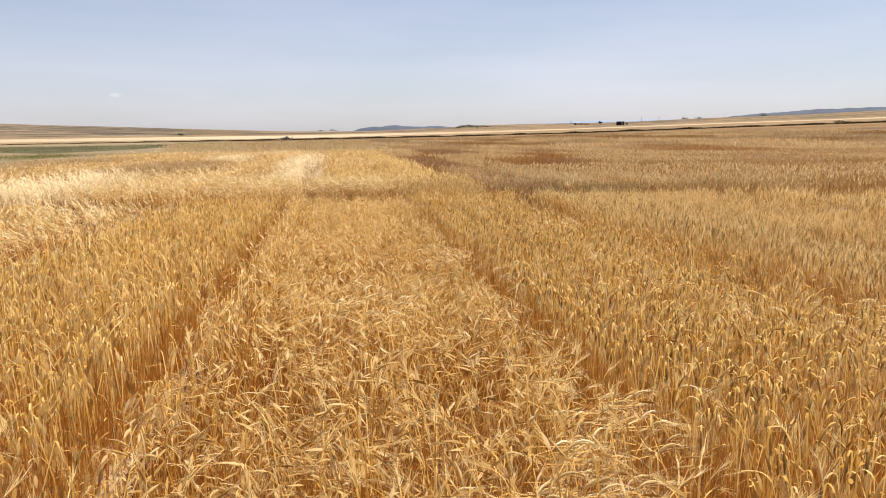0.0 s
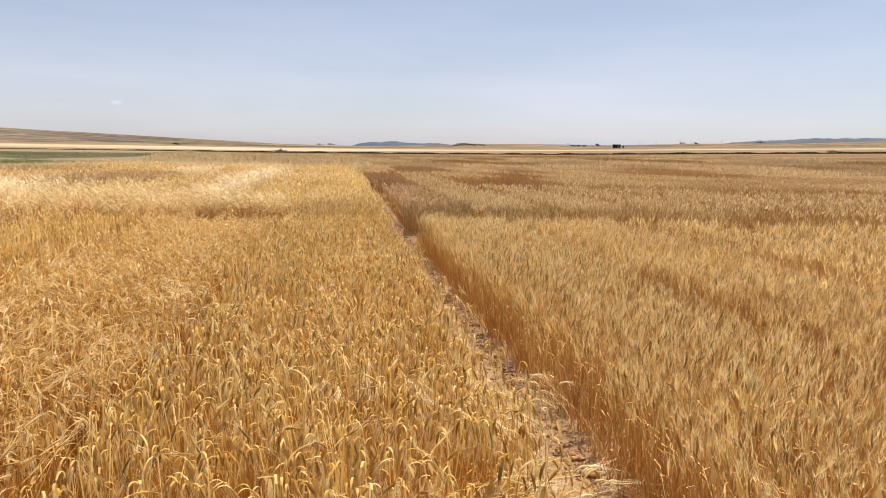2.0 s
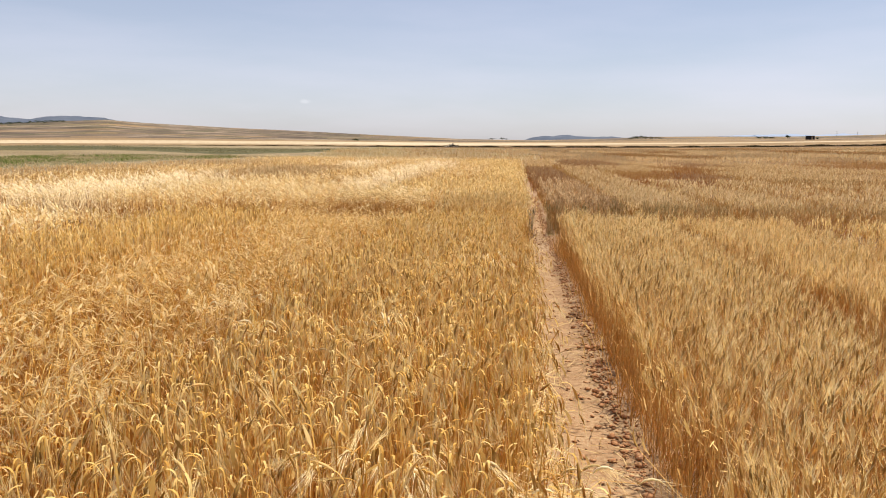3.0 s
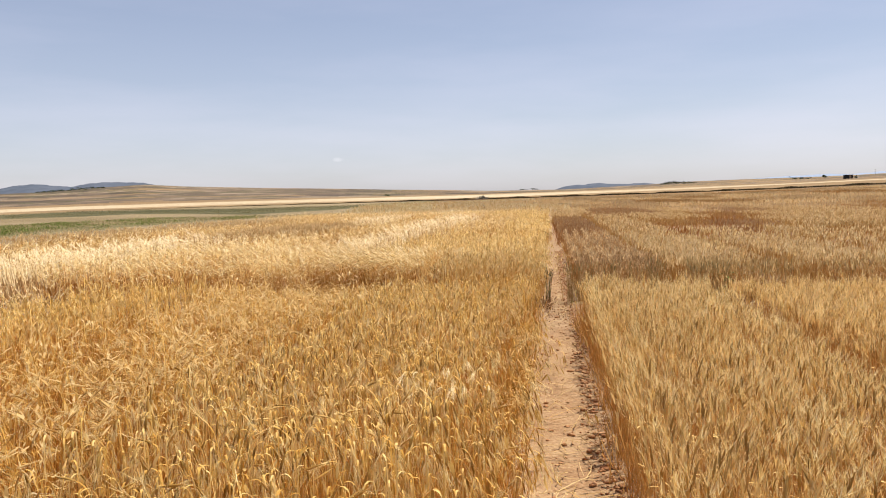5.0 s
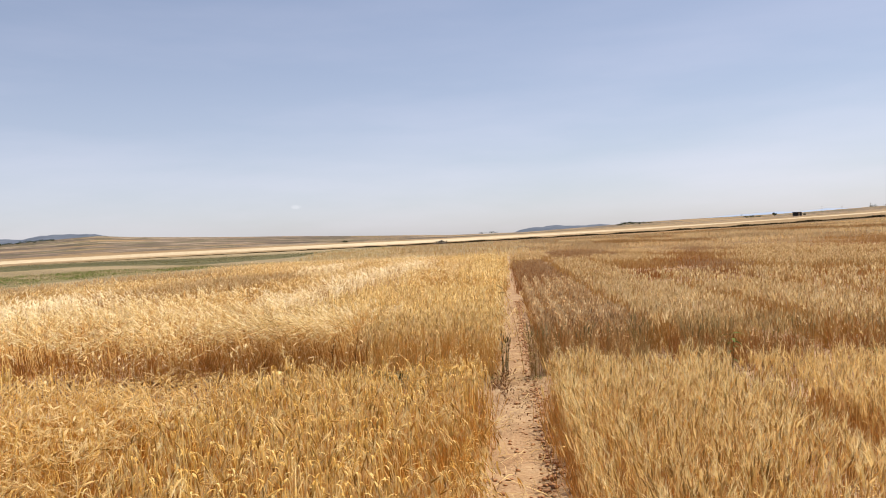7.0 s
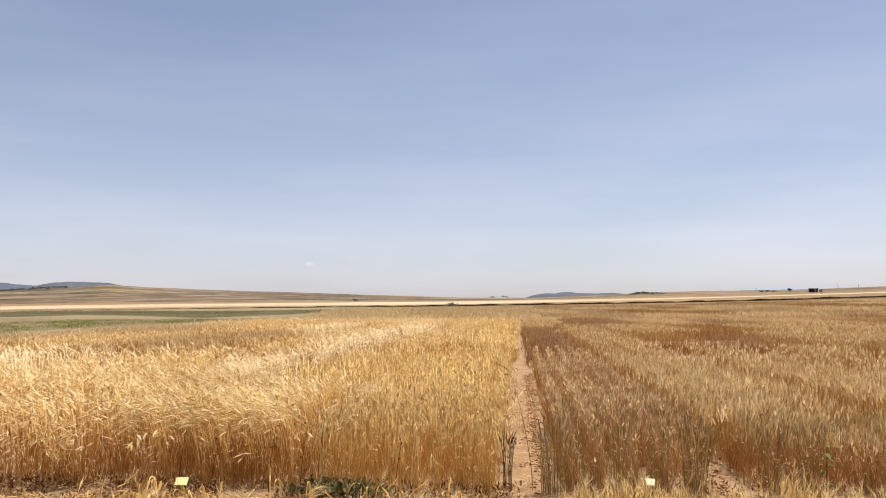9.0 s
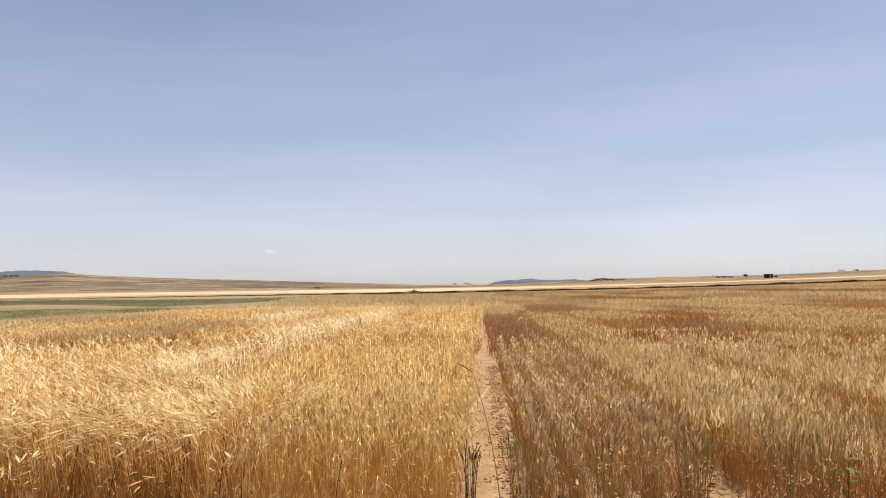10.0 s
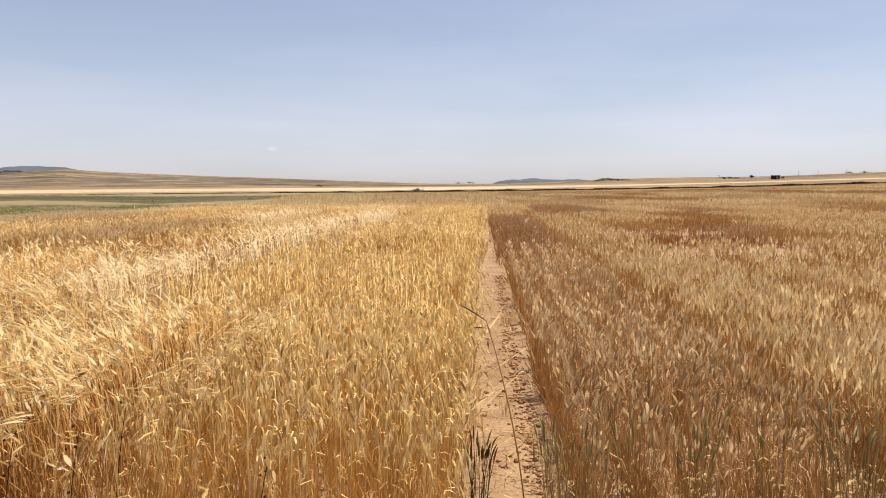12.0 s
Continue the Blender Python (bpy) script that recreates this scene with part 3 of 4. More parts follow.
        stalks.append(tubes(lp, lsd, lr, 1, 2))
    if kind == "straw" and lod < 3:           # bleached leaves curling flat over the top
        m = n * 3 // 5
        fa = rng.uniform(-np.pi, np.pi, m)
        ld, lsd = np.stack([np.cos(fa), np.sin(fa), 0 * fa], 1), np.stack([-np.sin(fa), np.cos(fa), 0 * fa + 0.4], 1)
        sl, ll = np.linspace(0, 1, 4), rng.uniform(0.05, 0.13, m)
        o = foot[:m] + d[:m] * (lean[:m] * 0.8)[:, None] + up * (hs[:m] * rng.uniform(0.8, 1.03, m))[:, None]
        lp = o[:, None, :] + ld[:, None, :] * (ll[:, None] * sl)[:, :, None] + up * (ll[:, None] * (rng.uniform(-0.1, 0.5, m)[:, None] * sl - 0.6 * sl ** 2))[:, :, None]
        awns.append(tubes(lp, lsd, np.outer(rng.uniform(0.0012, 0.0026, m) * fat, (0.7, 1, 0.8, 0.2)), 1, 2))
    q = np.where(front)[0]
    if lod < 3 and len(q):                    # scraps of bleached leaf caught between the first stalks
        q = np.repeat(q, 3)
        m = len(q)
        fa, t0, ll = rng.uniform(-np.pi, np.pi, m), rng.uniform(0.06, 0.82, m), rng.uniform(0.02, 0.07, m)
        ld, lsd = np.stack([np.cos(fa), np.sin(fa), 0 * fa], 1), np.stack([-np.sin(fa), np.cos(fa), rng.normal(0, 0.5, m)], 1)
        o = foot[q] + d[q] * (lean[q] * t0 ** 2)[:, None] + up * (hs[q] * t0)[:, None] + rng.normal(0, 0.012, (m, 3)) * np.array([1, 1, 0])
        sl = np.linspace(0, 1, 3)
        lp = o[:, None, :] + ld[:, None, :] * (ll[:, None] * sl)[:, :, None] + up * (ll[:, None] * (rng.uniform(-0.5, 0.7, m)[:, None] * sl - 0.7 * sl ** 2))[:, :, None]
        awns.append(tubes(lp, lsd, np.outer(rng.uniform(0.0016, 0.0036, m), (0.6, 1, 0.2)), 1, 2))
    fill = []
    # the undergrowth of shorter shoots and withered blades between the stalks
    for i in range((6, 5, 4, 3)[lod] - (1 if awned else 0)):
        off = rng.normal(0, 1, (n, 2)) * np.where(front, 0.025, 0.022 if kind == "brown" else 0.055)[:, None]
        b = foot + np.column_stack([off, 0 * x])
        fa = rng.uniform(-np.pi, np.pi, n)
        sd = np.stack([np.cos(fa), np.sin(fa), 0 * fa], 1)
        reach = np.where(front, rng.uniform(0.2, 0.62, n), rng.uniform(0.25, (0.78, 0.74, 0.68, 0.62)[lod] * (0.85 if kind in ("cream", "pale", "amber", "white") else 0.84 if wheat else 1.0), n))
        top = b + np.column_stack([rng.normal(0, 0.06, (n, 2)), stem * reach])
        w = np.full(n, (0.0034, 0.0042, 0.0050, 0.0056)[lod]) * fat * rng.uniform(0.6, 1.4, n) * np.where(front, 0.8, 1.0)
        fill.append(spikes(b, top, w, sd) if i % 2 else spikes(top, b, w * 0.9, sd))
    return stalks, ears, awns, fill


def join_chunks(name, groups, materials):
    """One mesh out of several lists of chunks, each list with its own material."""
    me = bpy.data.meshes.new(name)
    verts, faces, mats = [], [], []
    for k, chunks in enumerate(groups):
        for v, f in chunks:
            faces += [tuple(int(i) + len(verts) for i in row) for row in f]
            mats += [k] * len(f)
            verts += [tuple(p) for p in v.tolist()]
    me.from_pydata(verts, [], faces)
    for m in materials:
        me.materials.append(m)
    me.polygons.foreach_set("material_index", np.array(mats, dtype=np.int32))
    me.update()
    return me


def single_plants(root, kind, height, u, v, rng):
    """Plants that can be told apart beside the footpath: a stalk with its leaves, and its ear."""
    none = np.zeros(1)
    stock = []
    for i in range(26):
        st, ea, aw, fi = make_plants(np.random.default_rng(900 + i), none, none, kind, height, 0, none, none > 1)
        stock.append((join_chunks("plant", [st, fi], (KINDS[kind]["m"][0], KINDS[kind]["m"][3])), join_chunks("ear", [ea, aw], KINDS[kind]["m"][1:3])))
    base = Vector(root.location)
    for i in range(len(u)):
        a, b = stock[int(rng.integers(0, len(stock)))]
        size = rng.uniform(0.88, 1.1)
        turn = rng.uniform(-180, 180) if kind == "gold" else rng.normal(0, 28)
        plant = new("plant", a)
        plant.parent = root
        plant.matrix_basis = Matrix.Translation(Vector(at_uv(u[i], v[i])) - base) @ pose(0, 0, 0, 0, 0, turn) @ Matrix.Scale(size, 4)
        ear = new("ear", b)
        ear.parent = plant


DENS = (360, 225, 86, 28)
plot_no = [0]


def sow_plot(kind, v0, v1, u0, u1, height, thin=1.0, singles=None):
    """A drilled plot: rows about 0.2 m apart, dense where the walk passes near and coarser far off."""
    plot_no[0] += 1
    rng = np.random.default_rng(100 + plot_no[0])
    root = new({"tan": "wheat_plot", "bronze": "wheat_plot", "buff": "wheat_plot", "brown": "wheat_plot", "umber": "wheat_plot", "sage": "wheat_plot", "russet": "wheat_plot"}.get(kind, "barley_plot"))
    root.location = at_uv(u0, (v0 + v1) / 2)
    n = int((v1 - v0) * (u1 - u0) * DENS[0] * 1.22)
    rows = max(2, round((v1 - v0) / (0.25 if kind == "brown" else 0.2)))
    v = v0 + (rng.integers(0, rows, n) + 0.5) / rows * (v1 - v0) + rng.normal(0, {"brown": 0.018, "tan": 0.03, "buff": 0.03}.get(kind, 0.042), n)
    u = rng.uniform(u0, u1, n) + 0.12 * swirl(v * 3, v * 0 + plot_no[0], 2.0)
    v = v.clip(v0, v1)
    if u1 < 14:                     # the first plots spread a little at their far ends
        v = (v0 + v1) / 2 + (v - (v0 + v1) / 2) * (1 + 0.13 * ((u - u1 + 1.2) / 1.2).clip(0, 1))
    edge = np.where(v > v1 - 0.16, 1, np.where(v < v0 + 0.16, -1, 0))
    front = u < u0 + 0.28
    near = nearness(u, v) * rng.normal(1, 0.05, n)
    lod = np.digitize(near, (2.9, 6.4, 13.0))
    tuft = np.where(front | (u > u1 - 0.6), 1.3, 0.78) + 0.62 * swirl(EU[0] * u + EV[0] * v + 3.1, EU[1] * u + EV[1] * v, 8.0)      # tillers stand in tufts
    keep = rng.random(n) < np.array(DENS)[lod] / DENS[0] * thin * tuft.clip(0.40 if kind in ("brown", "buff", "tan") else 0.10, 1.25)
    groups = ([], [], [], [])
    off = -np.array(root.location)
    if singles:                     # (from u, to u, from v, to v): the plants that stand as parts of their own
        near_by = np.where(keep & (u > singles[0]) & (u < singles[1]) & (v > singles[2]) & (v < singles[3]))[0]
        near_by = near_by[rng.permutation(len(near_by))[:300]]
        keep[near_by] = False
        single_plants(root, kind, height, u[near_by], v[near_by], rng)
    for k in range(4):
        q = keep & (lod == k)
        for g, c in zip(groups, make_plants(rng, u[q], v[q], kind, height, k, edge[q], front[q])):
            g.extend([(a + off, f) for a, f in c])
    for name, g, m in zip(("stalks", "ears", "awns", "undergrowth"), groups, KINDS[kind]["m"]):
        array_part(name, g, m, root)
    return tagged(root, f"plot of ripe {LOOK[kind]} sown in rows", "crop plot", "trial plots", kind="stuff")


B1, B2, B3, B4, B5 = (1.75, 13.15), (15.8, 26.6), (28.4, 39.6), (42.3, 52.8), (55.5, 72.0)
sow_plot("gold", -8.4, -5.2, 2.7, 13.2, 0.58)
sow_plot("pale", -5.05, -3.25, 2.7, 12.7, 0.60)
sow_plot("gold", -3.1, -1.60, *B1, 0.61)
sow_plot("straw", -1.34, 0.405, 1.75, 13.35, 0.57, singles=(1.75, 3.6, -0.7, 0.36))
sow_plot("gold", 0.62, 2.18, *B1, 0.63, singles=(3.0, 7.5, 1.75, 2.2))
sow_plot("gold", 2.22, 3.5, 1.75, 2.7, 0.60, singles=(1.75, 2.7, 2.2, 3.5))
sow_plot("tan", 2.75, 4.12, 2.8, 13.75, 0.62, singles=(4.5, 8.5, 2.7, 3.05))
sow_plot("bronze", 4.43, 5.98, 2.7, 13.75, 0.59)
sow_plot("tan", 6.45, 7.9, 2.7, 13.7, 0.61)
sow_plot("tan", 8.35, 10.0, 2.7, 13.2, 0.60, 0.8)
sow_plot("tan", 10.4, 14.0, 2.7, 13.2, 0.60, 0.7)
sow_plot("amber", 0.72, 2.27, *B2, 0.61, singles=(15.7, 17.2, 0.7, 2.4))
sow_plot("amber", -1.05, 0.62, 19.2, 26.8, 0.61)
sow_plot("pale", -1.05, 0.66, 15.75, 19.2, 0.62, singles=(15.7, 16.5, -1.05, 0.66))
sow_plot("white", -2.35, -1.4, 20.5, 27.4, 0.64)
sow_plot("pale", -3.2, -1.2, 15.7, 20.5, 0.62)
sow_plot("cream", -3.2, -2.4, 20.5, 27.0, 0.62)
sow_plot("pale", -5.9, -3.4, 15.6, 26.4, 0.62)
sow_plot("white", -8.7, -6.15, 15.3, 25.6, 0.66, 1.3)
sow_plot("cream", -13.2, -9.0, 15.0, 26.5, 0.60)
sow_plot("buff", -18.2, -13.6, 15.0, 26.5, 0.58, 0.7)
sow_plot("brown", 2.75, 4.08, 15.9, 28.0, 0.61, 1.1, singles=(15.8, 17.3, 2.7, 4.0))
sow_plot("buff", 4.24, 5.9, 17.1, 28.2, 0.61)
sow_plot("sage", 4.42, 6.02, 16.02, 17.0, 0.60)
sow_plot("buff", 6.4, 7.9, 16.9, 29.4, 0.60)
sow_plot("sage", 6.35, 8.1, 15.95, 16.9, 0.60)
sow_plot("buff", 8.55, 10.6, 16.9, 30.0, 0.60)
sow_plot("sage", 8.4, 10.8, 16.1, 16.9, 0.60)
sow_plot("buff", 11.2, 14.6, 16.0, 28.4, 0.58)
sow_plot("buff", 15.0, 22.0, *B2, 0.58)
sow_plot("amber", 0.75, 2.42, *B3, 0.62)
sow_plot("cream", -1.3, 0.62, *B3, 0.63)
sow_plot("white", -2.9, -1.9, 28.4, 39.6, 0.64)
sow_plot("cream", -5.4, -3.1, *B3, 0.62)
sow_plot("buff", -9.4, -5.8, *B3, 0.62)
sow_plot("cream", -14.0, -9.7, *B3, 0.60)
sow_plot("buff", -18.2, -14.3, 28.4, 39.6, 0.58, 0.8)
sow_plot("umber", 2.7, 4.2, 28.5, 47.5, 0.57)
sow_plot("sage", 4.45, 6.2, 28.6, 29.5, 0.58)
sow_plot("buff", 4.45, 6.2, 29.5, 40.5, 0.60)
sow_plot("russet", 6.45, 8.5, 33.4, 37.0, 0.60)
sow_plot("umber", 8.7, 10.7, 33.0, 37.5, 0.58)
sow_plot("sage", 11.2, 22.0, 30.6, 31.9, 0.58)
sow_plot("buff", 11.2, 16.8, 31.9, 40.6, 0.60)
sow_plot("brown", 17.2, 23.4, 31.9, 40.6, 0.58)
sow_plot("buff", 23.8, 34.0, *B3, 0.58)
sow_plot("amber", 0.8, 2.46, *B4, 0.60, 0.65)
sow_plot("cream", -1.3, 0.7, *B4, 0.62, 0.65)
sow_plot("white", -3.1, -1.5, 40.5, 52.8, 0.62, 0.65)
sow_plot("cream", -5.6, -3.3, *B4, 0.62, 0.65)
sow_plot("white", -8.0, -6.0, *B4, 0.62, 0.65)
sow_plot("cream", -12.6, -8.3, *B4, 0.60, 0.65)
sow_plot("buff", -18.4, -12.9, *B4, 0.60, 0.65)
sow_plot("buff", 2.62, 4.4, 48.6, 54.0, 0.60, 0.65)
sow_plot("buff", 4.7, 6.3, 41.6, 51.0, 0.60, 0.65)
sow_plot("buff", 6.6, 10.2, *B4, 0.60, 0.65)
sow_plot("russet", 10.5, 13.0, 43.0, 53.0, 0.60, 0.65)
sow_plot("buff", 13.4, 26.0, *B4, 0.60, 0.65)
sow_plot("brown", 26.5, 44.0, *B4, 0.60, 0.65)
sow_plot("amber", -2.0, 2.45, *B5, 0.60, 0.5)
sow_plot("pale", -7.0, -2.4, *B5, 0.60, 0.5)
sow_plot("cream", -18.6, -7.4, *B5, 0.60, 0.5)
sow_plot("buff", 2.75, 5.4, *B5, 0.58, 0.4)
sow_plot("umber", 5.6, 9.8, 53.5, 73.0, 0.60, 0.6)
sow_plot("buff", 10.2, 13.8, *B5, 0.58, 0.4)
sow_plot("umber", 14.2, 17.2, 56.0, 66.0, 0.60, 0.5)
sow_plot("buff", 17.8, 24.0, *B5, 0.58, 0.4)
sow_plot("russet", 24.5, 36.0, 60.0, 70.0, 0.60, 0.5)
sow_plot("buff", 36.5, 56.0, *B5, 0.58, 0.4)


def far_strips():
    """The trial goes on far ahead: strips of ripe crop, coarser and coarser with distance."""
    rg = np.random.default_rng(55)
    sets = {}
    u = 73.0
    while u < 200:
        du, gap = 9 + 0.06 * u, 1.5 + 0.01 * u
        v = -19.0 - 0.2 * (u - 73)
        while v < 95:
            dv = rg.uniform(2, 4) + 0.07 * abs(v) + 0.02 * u
            kind = str(rg.choice(["cream", "cream", "pale", "buff"] if v < 2 else ["buff", "brown", "brown", "buff", "russet"]))
            sets.setdefault(kind, []).append((u, u + du, v, v + dv - 0.5))
            v += dv
        u += du + gap
    for kind, cells in sets.items():
        root = new("crop_strips")
        chunks = ([], [], [])
        for u0, u1, v0, v1 in cells:
            n = int((u1 - u0) * (v1 - v0) * 640 / u0)
            uu, vv = rg.uniform(u0, u1, n), rg.uniform(v0, v1, n)
            x, y = EU[0] * uu + EV[0] * vv, EU[1] * uu + EV[1] * vv
            r, az = np.hypot(x - OX, y - OY), np.degrees(np.arctan2(x - OX, y - OY))
            z = np.maximum(0, r - 75) / 205 * (OZ + 280 * np.tan(np.radians(np.interp(az, EDGE_AZ, EDGE))))
            a = rg.uniform(0, 6.28, n)
            sd = np.stack([np.cos(a), np.sin(a), 0 * a], 1)
            b = np.stack([x, y, z], 1)
            w = rg.uniform(0.025, 0.05, n) * u0 / 90
            top = b + np.stack([rg.normal(0, 0.12, n), rg.normal(0, 0.12, n), rg.uniform(0.40, 0.58, n)], 1)
            for c, q in zip(chunks, (rg.random(n) < 0.15, rg.random(n) < 0.4, rg.random(n) < 0.8)):
                c.append(spikes(top[q], b[q], w[q], sd[q]) if len(c) % 2 else spikes(b[q], top[q], w[q], sd[q]))
        for name, c, m in zip(("stalks", "ears", "awns"), chunks, KINDS[kind]["m"]):
            array_part(name, c, m, root)
        tagged(root, f"far strips of {LOOK[kind]} running to the field's edge", "crop strips", "far crop strips", kind="stuff")


far_strips()


# ---- soil clods and straw litter on the bare strips ----
def clods(name, label, rng, u, v, size):
    """Broken lumps of dry earth, half sunk in the ground."""
    oct_v = np.array([(1, 0, 0), (-1, 0, 0), (0, 1, 0), (0, -1, 0), (0, 0, 1), (0, 0, -0.6), (0.7, 0.7, 0.5), (-0.7, 0.6, 0.45), (-0.6, -0.7, 0.5), (0.65, -0.7, 0.4)], float)
    tri = np.array([(0, 6, 9), (6, 4, 9), (6, 2, 7), (6, 7, 4), (7, 1, 8), (7, 8, 4), (8, 3, 9), (8, 9, 4), (0, 2, 6), (2, 1, 7), (1, 3, 8), (3, 0, 9), (0, 5, 2), (2, 5, 1), (1, 5, 3), (3, 5, 0)])
    n = len(u)
    jig = 1 + rng.normal(0, 0.22, (n, 10, 1))
    sc = size[:, None, None] * rng.uniform(0.6, 1.3, (n, 1, 3)) * np.array([1, 1, 0.7])
    a = rng.uniform(0, 6.28, n)
    p = oct_v[None] * jig * sc
    q = np.stack([p[..., 0] * np.cos(a)[:, None] - p[..., 1] * np.sin(a)[:, None], p[..., 0] * np.sin(a)[:, None] + p[..., 1] * np.cos(a)[:, None], p[..., 2]], -1)
    at = np.stack([EU[0] * u + EV[0] * v, EU[1] * u + EV[1] * v, size * 0.15], -1)
    verts = (q + at[:, None]).reshape(-1, 3)
    faces = (tri[None] + 10 * np.arange(n)[:, None, None]).reshape(-1, 3)
    return tagged(array_part(name, [(verts, faces)], M_CLOD), label, "soil", kind="stuff")


def leafy(name, label, rng, x, y, height, width, per, material, base=0.0):
    """Low leafy weeds: many small upright and drooping blades."""
    n = len(x)
    chunks = []
    for i in range(per):
        a = rng.uniform(0, 6.28, n)
        b = np.stack([x + rng.normal(0, width, n), y + rng.normal(0, width, n), base + rng.uniform(0, 0.6, n) * height], 1)
        out = rng.uniform(0.1, 0.6, n) * height
        tip = b + np.stack([np.cos(a) * out, np.sin(a) * out, rng.uniform(0.1, 0.55, n) * height], 1)
        sd = np.stack([-np.sin(a), np.cos(a), 0 * a], 1)
        mid = 0.5 * (b + tip) + np.array([0, 0, 0.06]) * height
        w = rng.uniform(0.06, 0.13, n) * height
        v = np.stack([b, mid - sd * w[:, None], tip, mid + sd * w[:, None]], 1)
        chunks.append((v.reshape(-1, 3), np.arange(4 * n).reshape(n, 4)))
    ob = array_part(name, chunks, material)
    return tagged(ob, label, "weeds", kind="stuff")


M_WEED = straw_mat("dull_green_weed", S((0.10, 0.095, 0.03), (0.18, 0.155, 0.055), (0.28, 0.225, 0.09)), 0.3)
rng = np.random.default_rng(7)
n = 4200
cu = 2.8 + 24 * rng.random(n) ** 1.25
cv = np.where(rng.random(n) < 0.80, rng.normal(2.675, 0.045, n), rng.uniform(2.22, 2.70, n))
clods("soil_clods", "loose lumps of dry reddish earth along the footpath", rng, cu, cv, rng.gamma(2.2, 0.0045, n).clip(0.003, 0.028))
n = 1500
cu, cv = rng.uniform(13.4, 16.3, n), rng.uniform(-7, 9, n)
clods("soil_clods", "loose lumps of dry earth across the alley", rng, cu, cv, rng.gamma(2.2, 0.0045, n).clip(0.004, 0.026))
n = 500
cu, cv = rng.uniform(15.9, 20.0, n), rng.normal(4.20, 0.11, n)
clods("soil_clods", "loose lumps of dry earth between two wheat plots", rng, cu, cv, rng.gamma(2.2, 0.0055, n).clip(0.004, 0.03))


M_LITTER = straw_mat("fallen_straw", S((0.20, 0.115, 0.045), (0.38, 0.24, 0.10), (0.62, 0.45, 0.22)), 0.15)


def litter(label, rng, u, v, deep=0.02, material=M_LITTER):
    """Fallen straws lying about on the ground."""
    n = len(u)
    a = rng.uniform(0, 6.28, n)
    x, y = EU[0] * u + EV[0] * v, EU[1] * u + EV[1] * v
    d = np.stack([np.cos(a), np.sin(a), rng.normal(0, 0.12, n)], 1)
    sd = np.stack([-np.sin(a), np.cos(a), rng.normal(0, 0.3, n)], 1)
    ln = rng.uniform(0.05, 0.28, n)
    s = np.linspace(-0.5, 0.5, 3)
    bend = rng.normal(0, 0.03, n)
    pts = np.stack([x, y, rng.uniform(0.006, deep, n) + 0.02], 1)[:, None] + d[:, None] * (ln[:, None] * s)[..., None] + sd[:, None] * (bend[:, None] * (s * s * 4))[..., None]
    pts[:, :, 2] = np.maximum(pts[:, :, 2], 0.004)
    return tagged(array_part("straw_litter", [tubes(pts, sd, np.outer(rng.uniform(0.0012, 0.0034, n), (1, 1, 0.6)), 1, 2)], material), label, "straw", kind="stuff")


n = 750
lu = 2.7 + 4.6 * rng.random(n) ** 1.3
litter("bleached straw flattened along the edge of the footpath", rng, lu, rng.normal(2.18, 0.06, n), 0.38, KINDS["straw"]["m"][2])
n = 1400
litter("fallen straws scattered on the footpath", rng, rng.uniform(2.7, 26, n), rng.uniform(2.22, 2.68, n))
M_DEBRIS = straw_mat("debris_and_shade", S((0.095, 0.04, 0.016), (0.19, 0.09, 0.036), (0.32, 0.18, 0.075)), 0.1)
n = 2600
du, dv = rng.uniform(13.6, 15.95, n), rng.uniform(-9.5, 2.4, n)
dq = swirl(du, dv, 2.3) + 1.2 * (du - 15.1) + rng.normal(0, 0.35, n) > -0.2
leafy("withered_weeds", "low withered brown weeds matted over the alley, partly for its shade", rng, EU[0] * du[dq] + EV[0] * dv[dq], EU[1] * du[dq] + EV[1] * dv[dq], 0.10, 0.05, 8, M_DEBRIS)
n = 900
du, dv = rng.uniform(14.6, 16.3, n), rng.uniform(2.9, 12, n)
leafy("withered_weeds", "low withered brown weeds before the wheat plots", rng, EU[0] * du + EV[0] * dv, EU[1] * du + EV[1] * dv, 0.08, 0.05, 7, M_DEBRIS)
for gap_v, where in ((0.49, "two barley plots"), (-1.47, "the light and the golden barley")):
    n = 700
    du, dv = rng.uniform(1.8, 13, n), rng.normal(gap_v, 0.05, n)
    leafy("withered_weeds", "dark brown weeds added for the shade in the gap between " + where, rng, EU[0] * du + EV[0] * dv, EU[1] * du + EV[1] * dv, 0.07, 0.035, 7, M_DEBRIS)
n = 70
du, dv = rng.normal(14.6, 0.5, n), rng.uniform(2.1, 2.8, n)
leafy("withered_weeds", "withered brown weeds trodden into the footpath", rng, EU[0] * du + EV[0] * dv, EU[1] * du + EV[1] * dv, 0.045, 0.05, 7, M_DEBRIS)
n = 2600
lu = np.where(rng.random(n) < 0.7, rng.normal(15.55, 0.20, n), rng.uniform(13.2, 16, n))
litter("matted fallen straw lying across the alley", rng, lu, rng.uniform(-9, 10, n), 0.05)
n = 30
litter("bleached straw hanging over the gap between barley plots", rng, 2.7 + 7.0 * rng.random(n) ** 1.4, rng.normal(0.42, 0.07, n), 0.42, KINDS["straw"]["m"][2])
n = 40
litter("fallen straws in the gap between barley plots", rng, rng.uniform(2.7, 13, n), rng.normal(0.5, 0.10, n), 0.05)
n = 70
litter("fallen straws in the gap beside the gold barley", rng, rng.uniform(2.7, 13, n), rng.normal(-1.47, 0.10, n), 0.05)
n = 500
litter("fallen straws in the gap between wheat plots", rng, rng.uniform(15.9, 22, n), rng.normal(4.2, 0.13, n), 0.03)


